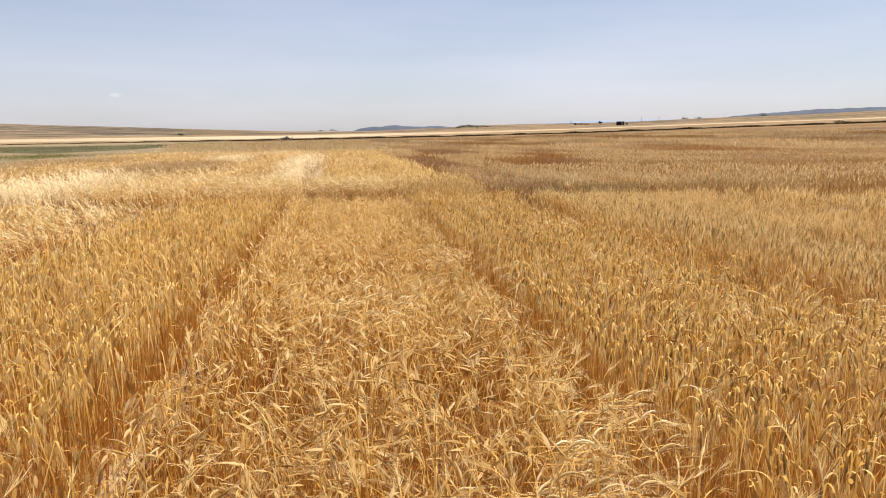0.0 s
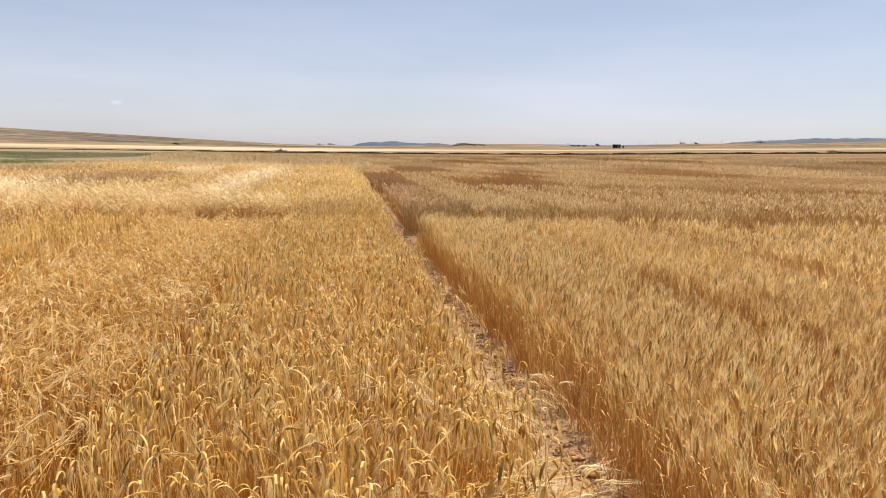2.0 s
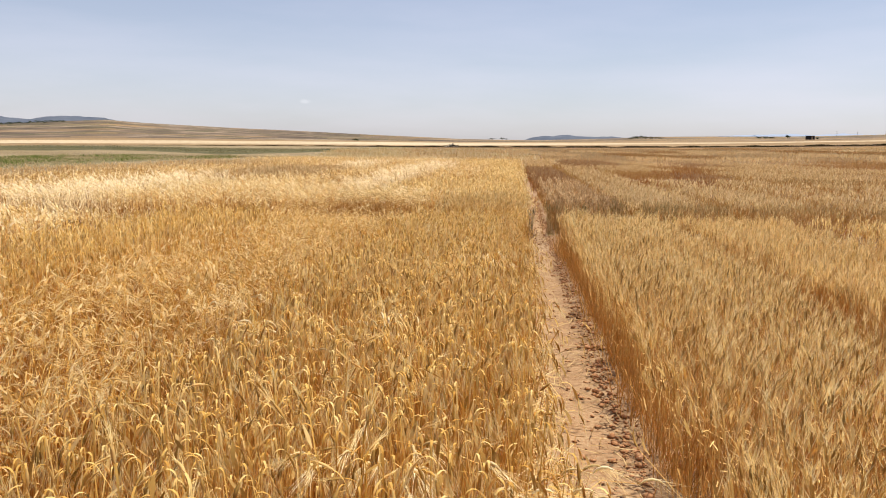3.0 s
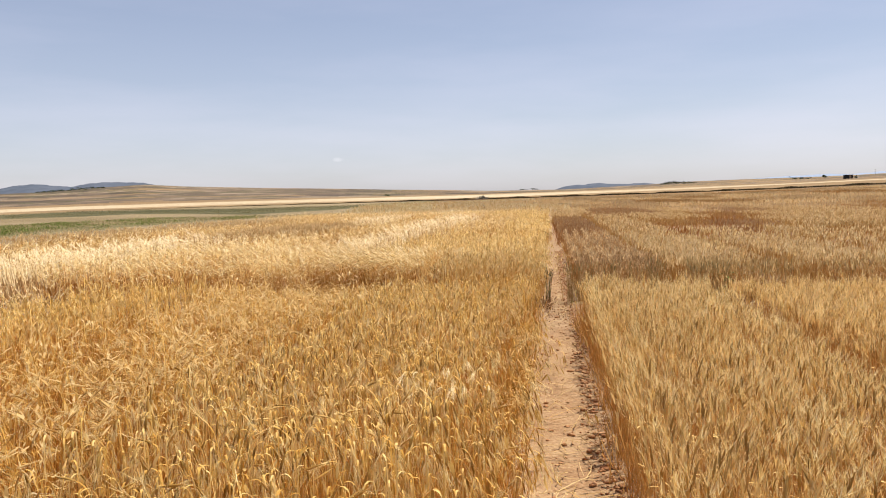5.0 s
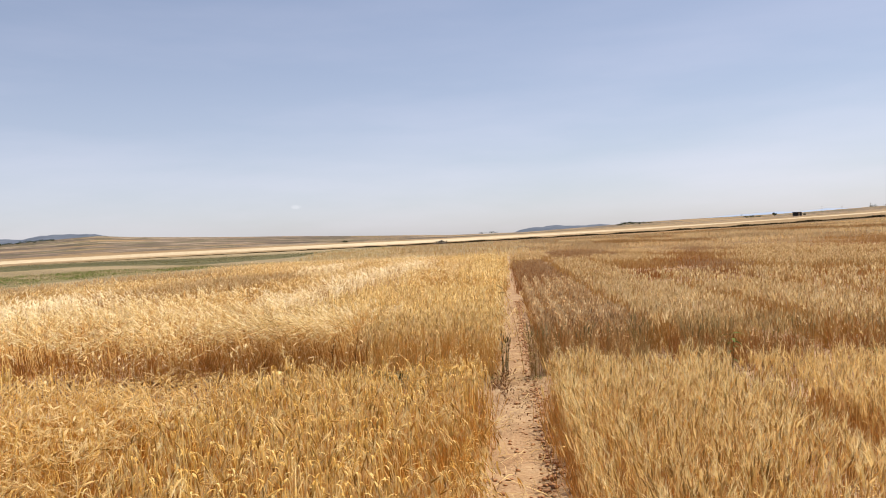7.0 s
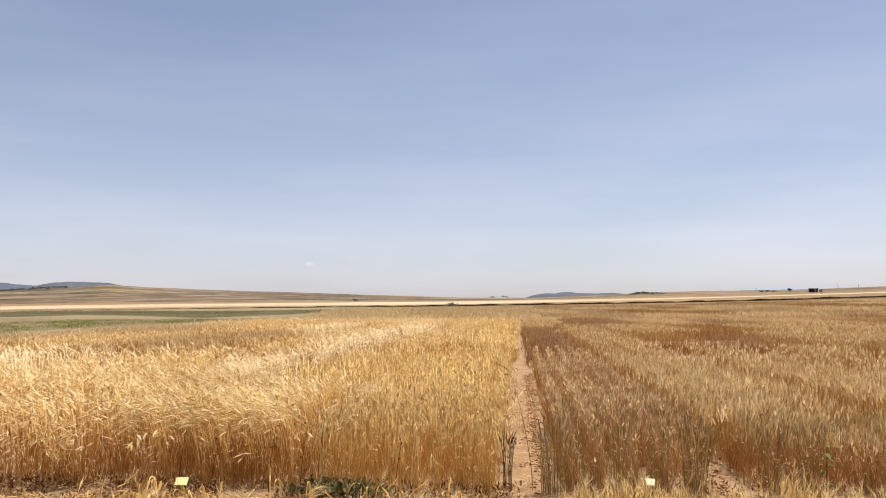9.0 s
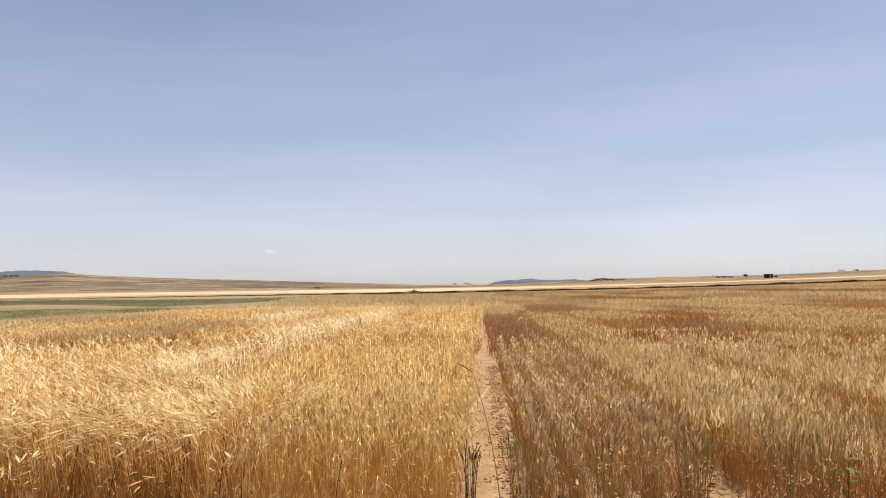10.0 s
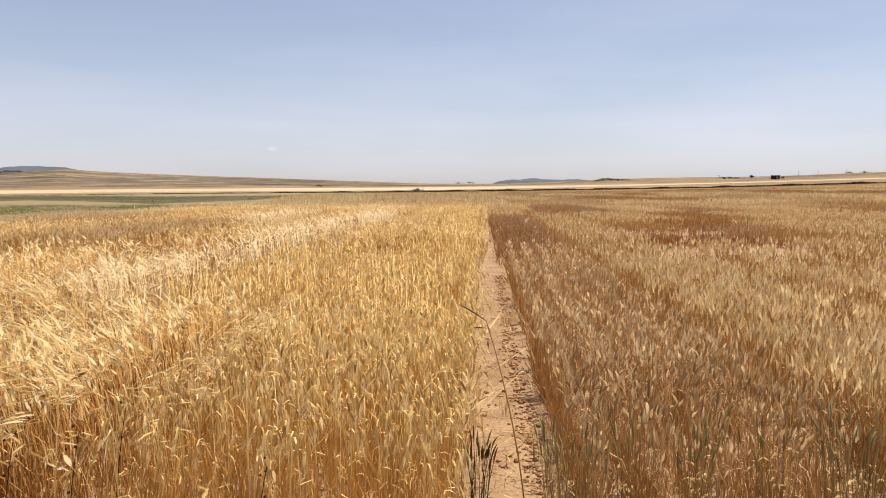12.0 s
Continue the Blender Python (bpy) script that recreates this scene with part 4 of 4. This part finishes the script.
# ---- single plants that stand out ----
def sprig(rng, n, height, spread, lean=0.08, width=0.0025, leaves=2, leaf_w=0.006, leaf_l=0.16):
    """Stalk curves and leaf ribbons of a small clump round the origin."""
    r, a = spread * np.sqrt(rng.random(n)), rng.uniform(0, 6.28, n)
    foot = np.stack([r * np.cos(a), r * np.sin(a), 0 * a], 1)
    fa = a + rng.normal(0, 0.8, n)
    d = np.stack([np.cos(fa), np.sin(fa), 0 * fa], 1)
    sd = np.stack([-np.sin(fa), np.cos(fa), 0 * fa], 1)
    h = height * rng.normal(0.92, 0.1, n).clip(0.6, 1.15)
    s = np.linspace(0, 1, 5)
    ln = np.abs(rng.normal(lean, lean * 0.6, n))
    pts = foot[:, None] + d[:, None] * (ln[:, None] * s ** 2)[..., None] + np.array([0, 0, 1.0]) * (h[:, None] * s)[..., None]
    stalk = [tubes(pts, sd, np.outer(np.full(n, width), (1.2, 1.1, 1, 0.9, 0.8)), 1, 3)]
    leaf = []
    for i in range(leaves):
        t0 = rng.uniform(0.15, 0.8, n)
        o = foot + d * (ln * t0 ** 2)[:, None] + np.array([0, 0, 1.0]) * (h * t0)[:, None]
        la = rng.uniform(0, 6.28, n)
        l1, l2 = np.stack([np.cos(la), np.sin(la), 0 * la], 1), np.stack([-np.sin(la), np.cos(la), 0 * la + 0.3], 1)
        k = np.linspace(0, 1, 5)
        ll = leaf_l * rng.uniform(0.6, 1.2, n)
        lp = o[:, None] + l1[:, None] * (ll[:, None] * k * 0.7)[..., None] + np.array([0, 0, 1.0]) * (ll[:, None] * (0.9 * k - 0.9 * k ** 2))[..., None]
        leaf.append(tubes(lp, l2, np.outer(np.full(n, leaf_w), (0.6, 1, 0.9, 0.6, 0.1)), 1, 2))
    return pts[:, -1], d, sd, stalk, leaf


def head_tubes(tip, d, sd, nod, length, rad):
    n = len(tip)
    k = 5
    ang = nod[:, None] * np.linspace(0.4, 1, k - 1)
    step = (length / (k - 1)) * (np.sin(ang)[..., None] * d[:, None] + np.cos(ang)[..., None] * np.array([0, 0, 1.0]))
    ep = np.concatenate([tip[:, None], tip[:, None] + np.cumsum(step, 1)], 1)
    return ep, [tubes(ep, sd, np.outer(np.full(n, rad), (0.4, 1, 1, 0.8, 0.25)), 0.8, 4)]


def wheat_clump(x, y, n, height, spread, stalk_m, ear_m, label, seed, lean=0.08, reach=0.12):
    """A tuft of late, still greenish wheat at a plot's end: single stalks, each with its leaves and an ear."""
    root = new("wheat_clump")
    root.location = (x, y, 0)
    for i in range(n):
        rg = np.random.default_rng(seed * 100 + i)
        tip, d, sd, stalk, leaf = sprig(rg, 1, height, spread, lean, width=0.0021, leaves=2, leaf_w=0.0042, leaf_l=reach)
        st = array_part("stalk", stalk + leaf, stalk_m, root)
        array_part("ear", head_tubes(tip, d, sd, np.abs(rg.normal(0.3, 0.3, 1)), 0.075, 0.0050)[1], ear_m, st)
    return tagged(root, label, "wheat", "late wheat clumps")


M_GREY = straw_mat("grey_green_stalk", S((0.30, 0.19, 0.07), (0.46, 0.31, 0.12), (0.62, 0.45, 0.20)), 0.25)
M_GREYEAR = straw_mat("grey_green_ear", S((0.28, 0.218, 0.09), (0.44, 0.345, 0.152), (0.62, 0.485, 0.245)), 0.3)
GREYS = [(1.09, 16.28, 44, 0.62, 0.11), (1.36, 16.45, 14, 0.60, 0.07), (1.62, 16.42, 28, 0.60, 0.08), (1.95, 16.46, 14, 0.56, 0.07), (2.22, 16.42, 54, 0.66, 0.10),
         (2.84, 16.52, 36, 0.62, 0.10), (3.14, 16.62, 28, 0.60, 0.09), (3.62, 16.66, 14, 0.58, 0.12), (4.05, 16.75, 13, 0.60, 0.12), (4.9, 16.85, 10, 0.56, 0.14)]
for i, (gx, gy, gn, gh, gs) in enumerate(GREYS):
    wheat_clump(gx + 0.14, gy - 0.30, gn, 0.84 * gh, gs, M_GREY, M_GREYEAR, "greyish green late wheat stalks at the end of a plot", 300 + i, 0.05, 0.07)
wheat_clump(0.84, 16.17, 20, 0.40, 0.042, M_DKGREEN, M_DKGREEN, "small dark green wheat tuft beside the footpath", 340, 0.03, 0.07)


def grass_stalk(x, y, seed):
    """A lone tall grass stalk that leans over the path, with drooping spikelets."""
    rg = np.random.default_rng(seed)
    root = new("grass_stalk")
    root.location = (x, y, 0)
    s = np.linspace(0, 1, 9)
    pts = np.stack([-0.18 * s ** 1.6, -0.02 * s, 1.02 * s - 0.03 * s ** 4], 1)[None]
    array_part("stalk", [tubes(pts, np.array([[0, 1.0, 0]]), np.linspace(0.0042, 0.0024, 9)[None], 1, 4)], KINDS["brown"]["m"][0], root)
    top = pts[0, -1]
    for i, (a, ln, up) in enumerate(((3.2, 0.12, 0.75), (3.4, 0.055, 0.2))):
        k = np.linspace(0, 1, 6)
        p = top + np.stack([np.cos(a) * ln * k, np.sin(a) * ln * k, ln * (up * k - 0.15 * k ** 2)], 1) - np.array([0, 0, 0.03 * i])
        array_part("spikelet", [tubes(p[None], np.array([[0, 1.0, 0.2]]), np.array([[0.001, 0.003, 0.004, 0.004, 0.003, 0.001]]), 0.8, 4)], M_DKGREEN, root)
    leafp = np.array([[0, 0, 0.42], [-0.03, 0.0, 0.47], [-0.07, 0.01, 0.48], [-0.12, 0.01, 0.45]])[None]
    array_part("leaf", [tubes(leafp, np.array([[0, 1.0, 0]]), np.array([[0.003, 0.006, 0.005, 0.001]]), 1, 2)], KINDS["brown"]["m"][0], root)
    return tagged(root, "single tall dry grass stalk leaning over the footpath", "grass")


grass_stalk(1.06, 16.12, 5)


def thistle(x, y, seed):
    rg = np.random.default_rng(seed)
    root = new("broadleaf_weed")
    root.location = (x, y, 0)
    s = np.linspace(0, 1, 5)
    array_part("stem", [tubes(np.stack([0.02 * s, 0 * s, 0.42 * s], 1)[None], np.array([[0, 1.0, 0]]), np.linspace(0.006, 0.003, 5)[None], 1, 5)], M_DKGREEN, root)
    for i in range(11):
        a, z = i * 2.4, 0.42 - 0.03 * i * (0.5 + 0.5 * rg.random())
        k = np.linspace(0, 1, 6)
        ln = rg.uniform(0.10, 0.17)
        p = np.stack([np.cos(a) * ln * k, np.sin(a) * ln * k, z + ln * (0.5 * k - 0.75 * k ** 2)], 1)[None]
        array_part("leaf", [tubes(p, np.array([[-np.sin(a), np.cos(a), 0.15]]), 0.016 * np.array([[0.2, 0.7, 1, 0.85, 0.5, 0.05]]), 1, 2)], M_GREEN, root)
    return tagged(root, "bright green broad-leaved weed at the foot of the wheat", "weed")


thistle(3.36, 16.2, 8)
thistle(4.85, 16.35, 9).scale = (0.7, 0.7, 0.6)


def dried_weed(x, y, height, seed):
    """A withered weed: a thin stem with dark, round seed heads."""
    rg = np.random.default_rng(seed)
    root = new("dried_weed")
    root.location = (x, y, 0)
    s = np.linspace(0, 1, 6)
    pts = np.stack([0.05 * s ** 2, 0.03 * s, height * s], 1)
    array_part("stem", [tubes(pts[None], np.array([[0, 1.0, 0]]), np.linspace(0.003, 0.0018, 6)[None], 1, 4)], M_SEED, root)
    for i in range(5):
        c = pts[-1 - (i % 3)] + np.array([rg.normal(0, 0.02), rg.normal(0, 0.02), rg.normal(0, 0.03)])
        bm = bmesh.new()
        bmesh.ops.create_icosphere(bm, subdivisions=2, radius=rg.uniform(0.004, 0.0065), matrix=Matrix.Translation(c))
        for vert in bm.verts:
            vert.co = Vector(c) + (vert.co - Vector(c)) * rg.uniform(0.8, 1.25)
        part("seed_head", bm, M_SEED, root)
    return tagged(root, "withered weed with dark round seed heads", "weed", "dried weeds")


for i, (wx, wy, wh) in enumerate(((-1.0, 15.95, 0.55), (-0.94, 16.2, 0.58), (-1.26, 15.9, 0.54), (-2.1, 15.95, 0.5), (-0.2, 16.0, 0.45), (-1.75, 15.85, 0.4))):
    dried_weed(wx + 0.17, wy - 0.25, wh, 60 + i)


rng = np.random.default_rng(21)
n = 46
leafy("green_weeds", "low dark green weeds at the foot of the pale barley", rng, rng.normal(-0.52, 0.22, n), rng.normal(15.62, 0.12, n), 0.15, 0.05, 9, M_DKGREEN)
n = 22
leafy("green_weeds", "low green weeds under the edge of the barley plot", rng, rng.uniform(-5.0, 2.0, n), rng.normal(15.62, 0.14, n), 0.10, 0.05, 7, M_WEED)
M_DRYGRASS = straw_mat("dry_grass", S((0.22, 0.165, 0.08), (0.32, 0.245, 0.125), (0.44, 0.345, 0.20)), 0.3)


def band(rng, n, az0, az1, lo, hi):
    """Places spread between two of the field's boundaries, on the side of the hill."""
    az = rng.uniform(az0, az1, n)
    r0, r1 = np.interp(az, BAND_AZ, lo), np.interp(az, BAND_AZ, hi)
    r = np.sqrt(r0 ** 2 + (r1 ** 2 - r0 ** 2) * rng.random(n))
    return OX + r * np.sin(np.radians(az)), OY + r * np.cos(np.radians(az))


wx, wy = band(rng, 3600, -58, -27, CROP_END, WEEDS_END)
patch = swirl(wx * 0.4, wy * 0.4, 0.9) + 0.03 * (-40 - np.degrees(np.arctan2(wx - OX, wy - OY))) + rng.normal(0, 0.25, 3600) > 0.05
leafy("green_weeds", "band of bright green weeds beyond the barley", rng, wx[patch], wy[patch], 0.28, 0.25, 9, M_GREEN)
wx, wy = band(rng, 2600, -58, -20, CROP_END, WEEDS_END)
leafy("dry_grass", "dry tan grass growing among the green weeds", rng, wx, wy, 0.26, 0.4, 5, M_DRYGRASS)
wx, wy = band(rng, 2600, -58, -16, WEEDS_END, GREEN_FROM)
leafy("dry_grass", "strip of dry tan grass on fallow land", rng, wx, wy, 0.22, 0.5, 5, M_DRYGRASS)
wx, wy = band(rng, 1800, -50, -15, GREEN_FROM, GREEN_TO)
wz = np.array([land_at(a, b) for a, b in zip(wx, wy)])
leafy("green_crop", "far field of dull dark green crop", rng, wx, wy, 0.35, 0.8, 6, M_DKGREEN, base=wz)


def lodged_tuft(x, y, a, seed):
    """Bleached barley blown flat over its neighbours."""
    rg = np.random.default_rng(seed)
    root = new("barley_tuft")
    root.location = (x, y, 0)
    for i in range(22):
        fa = a + rg.normal(0, 0.35)
        d, sd = np.array([[math.cos(fa), math.sin(fa), 0]]), np.array([[-math.sin(fa), math.cos(fa), 0]])
        foot = np.array([[rg.normal(0, 0.11), rg.normal(0, 0.11), 0]])
        s = np.linspace(0, 1, 6)
        run, h = rg.uniform(0.15, 0.40), rg.uniform(0.50, 0.64)
        pts = foot[:, None] + d[:, None] * (run * s ** 2)[None, :, None] + np.array([0, 0, 1.0]) * (h * np.sin(s * 1.72))[None, :, None]
        st = array_part("stalk", [tubes(pts, sd, np.full((1, 6), 0.0018), 1, 2)], KINDS["straw"]["m"][0], root)
        ep, heads = head_tubes(pts[:, -1], d, sd, np.array([rg.uniform(1.6, 2.3)]), 0.08, 0.0056)
        aw = []
        for k in range(14):
            b = ep[:, rg.integers(1, 5)]
            way = d + rg.normal(0, 0.22, (1, 3)) - np.array([0, 0, 0.3])
            aw.append(spikes(b, b + way * rg.uniform(0.09, 0.15), np.full(1, 0.0010), sd))
        array_part("ear", heads + aw, KINDS["cream"]["m"][2], st)
    return tagged(root, "tuft of bleached barley flattened over the standing crop", "barley", "lodged barley tufts")


TUFTS = [(1.20, 4.70, -1.2), (1.48, 4.45, -0.5), (1.03, 8.97, -1.4), (-0.15, 3.0, 0.2), (1.55, 3.3, 0.4), (-1.15, 4.6, 0.1), (-0.6, 6.8, -0.6), (0.45, 6.0, -2.6), (1.0, 5.9, 2.2), (-0.45, 2.5, 0.1)]
for i, (tx, ty, ta) in enumerate(TUFTS):
    lodged_tuft(tx, ty, ta, 80 + i)


# ---- plot markers ----
M_YELLOW = earth_mat("faded_yellow_paint", S((0.42, 0.33, 0.05), (0.62, 0.50, 0.10)), 20, 140, 0.3)

M_YCARD = earth_mat("yellow_card", S((0.85, 0.76, 0.28), (0.93, 0.86, 0.44)), 14, 90, 0.1)


def plot_marker(x, y, z, turn, tip, card_m, colour):
    """A card on top of a short stake, tipped back."""
    root = new("plot_marker")
    root.matrix_basis = pose(x, y, 0, 0, 0, turn)
    bm = bmesh.new()
    bmesh.ops.create_cube(bm, size=1, matrix=Matrix.Translation((0, 0, z / 2 - 0.02)) @ Matrix.Diagonal((0.018, 0.010, z + 0.04, 1)))
    for vert in bm.verts:
        if vert.co.z < 0:
            vert.co.x *= 0.3
    bmesh.ops.bevel(bm, geom=bm.edges[:], offset=0.0015, segments=1)
    part("stake", bm, M_YELLOW, root, "thin yellow stake")
    bm = bmesh.new()
    bmesh.ops.create_grid(bm, x_segments=6, y_segments=3, size=0.5, matrix=Matrix.Diagonal((0.092, 0.058, 1, 1)))
    for vert in bm.verts:
        vert.co.z += 0.004 * math.cos(vert.co.x * 30) + 0.25 * vert.co.y ** 2
    bmesh.ops.solidify(bm, geom=bm.faces[:], thickness=0.0015)
    bmesh.ops.transform(bm, matrix=Matrix.Translation((0, -0.012, z)) @ pose(0, 0, 0, tip, 0, 0), verts=bm.verts[:])
    part("card", bm, card_m, root, colour + " weathered card")
    return tagged(root, f"small {colour} card on a yellow stake marking a plot", "plot marker", "plot markers")


plot_marker(-1.38, 14.79, 0.28, 6, 52, M_YCARD, "pale yellow")
plot_marker(1.94, 15.27, 0.30, -10, 38, M_CARD, "white")


# ---- far things ----
def polar(az, r):
    x, y = OX + r * math.sin(radians(az)), OY + r * math.cos(radians(az))
    return x, y, land(r, az)


def hedge():
    """The dark line of scrub along the field's far edge."""
    rg = np.random.default_rng(33)
    n = 8200
    az = rg.uniform(-44, 46, n)
    r = 281 + rg.normal(0, 0.7, n)
    x, y = OX + r * np.sin(np.radians(az)), OY + r * np.cos(np.radians(az))
    z = np.array([land(a, b) for a, b in zip(r, az)])
    ch = []
    size = np.interp(az, (-44, -30, -8), (0.15, 0.5, 1.0))       # it dwindles towards the hill
    for i in range(6):
        b = np.stack([x + rg.normal(0, 0.4, n), y + rg.normal(0, 0.4, n), z - 0.1], 1)
        tip = b + np.stack([rg.normal(0, 0.3, n), rg.normal(0, 0.3, n), rg.uniform(0.25, 0.75, n) * size * (0.9 + 0.3 * np.sin(az * 2.3) * np.sin(az * 0.7))], 1)
        a = rg.uniform(0, 6.28, n)
        ch.append(spikes(b, tip, rg.uniform(0.15, 0.4, n) * size, np.stack([np.cos(a), np.sin(a), 0 * a], 1)))
    return tagged(array_part("hedge", ch, M_SCRUB), "low dark line of scrub along the field's far edge", "hedge", kind="stuff")


hedge()


def tree(name, az, r, height, width, seed, label, group):
    """A small far tree: tapered trunk, limbs and a crown of many leaf sprays."""
    rg = np.random.default_rng(seed)
    root = new(name)
    root.location = polar(az, r)
    s = np.linspace(0, 1, 5)
    curves, rads = [np.stack([0.1 * s, 0 * s, height * 0.6 * s - 0.2], 1)], [np.linspace(0.05, 0.025, 5) * height]
    for i in range(5):
        a = i * 1.26 + rg.uniform(0, 0.6)
        curves.append(np.stack([np.cos(a) * width * 0.4 * s, np.sin(a) * width * 0.4 * s, height * (0.3 + 0.45 * s)], 1))
        rads.append(np.linspace(0.022, 0.006, 5) * height)
    array_part("trunk", [tubes(np.array(curves), np.tile([[0.0, 1.0, 0.0]], (6, 1)), np.array(rads), 1, 6)], M_BARK, root)
    n = 520
    low = 0.42 if name == "bush" else 0.62
    clump = rg.normal(0, 1, (11, 3)) * np.array([width * 0.26, width * 0.26, height * 0.15]) + np.array([0, 0, height * low])
    c = clump[rg.integers(0, 11, n)] + rg.normal(0, 1, (n, 3)) * np.array([width * 0.10, width * 0.10, height * 0.08])
    dirs = rg.normal(0, 1, (n, 3))
    dirs /= np.linalg.norm(dirs, axis=1, keepdims=True)
    sd = np.cross(dirs, rg.normal(0, 1, (n, 3)))
    sd /= np.linalg.norm(sd, axis=1, keepdims=True)
    array_part("crown", [spikes(c, c + dirs * 0.13 * height, np.full(n, 0.045 * height), sd)], M_TREE, root)
    return tagged(root, label, "tree", group)


for i, (ta, tr, th, tw) in enumerate(((3.0, 690, 2.4, 5), (3.35, 700, 3.0, 6), (3.7, 692, 3.0, 6), (4.05, 704, 2.8, 6), (4.4, 698, 2.6, 6), (4.75, 706, 2.2, 6), (5.1, 700, 1.8, 5))):
    tree("tree", ta, tr, th, tw, 400 + i, "low dark tree in a copse on the rise", "copse trees")
for i in range(6):
    tree("tree", -50.8 + 0.42 * i, 900, 5.2 - 0.4 * (i % 3), 4.2, 420 + i, "small dark round tree on the far slope", "slope trees")
for i in range(12):
    tree("tree", -41.2 + 0.36 * i, 960 - 12 * (i % 3), 2.4 + 1.0 * (i * 7 % 5) / 5, 7.5, 440 + i, "dark scrubby tree at the foot of the wooded hill", "hill foot trees")
for i, (ta, tr, th, tw) in enumerate(((-17.4, 420, 1.6, 3), (-6.4, 900, 3.0, 9), (-7.2, 900, 2.4, 9), (11.7, 690, 2.6, 6), (12.1, 690, 2.4, 6), (12.5, 692, 2.0, 6), (13.5, 700, 3.2, 3), (15.42, 505, 1.7, 1.4), (29.5, 282, 1.4, 3.5), (30.1, 282, 1.2, 3.5), (24.6, 900, 3.0, 10), (19.4, 950, 2.6, 9), (20.4, 950, 2.8, 9))):
    tree("bush", ta, tr, th, tw, 470 + i, "dark bush standing in the far fields", "field bushes")


def stone_heap(az, r, width, height, seed):
    """A heap of cleared field stones, overgrown with scrub."""
    rg = np.random.default_rng(seed)
    root = new("stone_heap")
    root.location = polar(az, r)
    for i in range(46):
        a, q = rg.uniform(0, 6.28), math.sqrt(rg.random())
        c = Vector((width / 2 * q * math.cos(a), width / 3 * q * math.sin(a), height * (1 - q) * rg.uniform(0.3, 0.9) + 0.1))
        bm = bmesh.new()
        bmesh.ops.create_icosphere(bm, subdivisions=1, radius=rg.uniform(0.2, 0.42), matrix=Matrix.Translation(c) @ Matrix.Diagonal((1.2, 1, 0.75, 1)))
        for vert in bm.verts:
            vert.co += Vector(rg.normal(0, 0.05, 3))
        part("stone", bm, M_STONE, root)
    n = 260
    b = np.stack([rg.normal(0, width / 4, n), rg.normal(0, width / 6, n), rg.uniform(0, height * 0.6, n)], 1)
    a = rg.uniform(0, 6.28, n)
    array_part("scrub", [spikes(b, b + np.stack([rg.normal(0, 0.15, n), rg.normal(0, 0.15, n), rg.uniform(0.2, 0.6, n)], 1), np.full(n, 0.09), np.stack([np.cos(a), np.sin(a), 0 * a], 1))], M_SCRUB, root)["kind"] = "stuff"
    return tagged(root, "grey heap of field stones overgrown with scrub", "stone heap", "stone heaps")


stone_heap(-10.2, 276, 4.6, 1.4, 3)


def shed(az, r):
    """A dark flat-roofed field shed with a doorway and a small window."""
    root = new("shed")
    x, y, z = polar(az, r)
    root.matrix_basis = pose(x, y, z - 0.1, 0, 0, -az + 8)
    w, dep, h = 4.6, 3.2, 2.2
    for name, cx, cy, sx, sy in (("wall", 0, dep / 2, w, 0.18), ("wall", -w / 2 + 0.09, 0, 0.18, dep - 0.18), ("wall", w / 2 - 0.09, 0, 0.18, dep - 0.18)):
        bm = bmesh.new()
        bmesh.ops.create_cube(bm, size=1, matrix=Matrix.Translation((cx, cy, h / 2)) @ Matrix.Diagonal((sx, sy, h, 1)))
        bmesh.ops.bevel(bm, geom=bm.edges[:], offset=0.02, segments=1)
        part(name, bm, M_BARN, root)
    bm = bmesh.new()      # front wall round the doorway
    for x0, x1, z0, z1 in ((-w / 2, 0.4, 0, h), (1.4, w / 2, 0, h), (0.4, 1.4, 2.02, h)):
        bmesh.ops.create_cube(bm, size=1, matrix=Matrix.Translation(((x0 + x1) / 2, -dep / 2, (z0 + z1) / 2)) @ Matrix.Diagonal((x1 - x0, 0.18, z1 - z0, 1)))
    part("wall", bm, M_BARN, root)
    bm = bmesh.new()
    bmesh.ops.create_cube(bm, size=1, matrix=Matrix.Translation((0.9, -dep / 2, 1.0)) @ Matrix.Diagonal((0.98, 0.06, 2.0, 1)))
    part("door", bm, M_STAKE, root, "weathered wooden door")
    bm = bmesh.new()
    bmesh.ops.create_cube(bm, size=1, matrix=Matrix.Translation((0, 0, h + 0.1)) @ pose(0, 0, 0, 3, 0, 0) @ Matrix.Diagonal((w + 0.5, dep + 0.5, 0.16, 1)))
    bmesh.ops.bevel(bm, geom=bm.edges[:], offset=0.03, segments=1)
    part("roof", bm, M_ROOF, root)
    return tagged(root, "small dark shed with a flat roof on the rise", "shed")


shed(14.95, 505)


def pole(az, r, h):
    root = new("utility_pole")
    root.location = polar(az, r)
    s = np.linspace(0, 1, 4)
    array_part("post", [tubes(np.stack([0 * s, 0 * s, h * s - 0.3], 1)[None], np.array([[0, 1.0, 0]]), np.linspace(0.16, 0.10, 4)[None], 1, 8)], M_STAKE, root)
    array_part("crossarm", [tubes(np.stack([1.6 * (s - 0.5), 0 * s, 0 * s + h - 0.9], 1)[None], np.array([[0, 1.0, 0]]), np.full((1, 4), 0.07), 1, 4)], M_STAKE, root)
    return tagged(root, "thin grey utility pole on the far fields", "utility pole", "utility poles")


for pa, pr, ph in ((16.44, 900, 5.5), (17.64, 900, 4.5), (19.3, 900, 5.0), (22.1, 900, 5.0)):
    pole(pa, pr, ph)
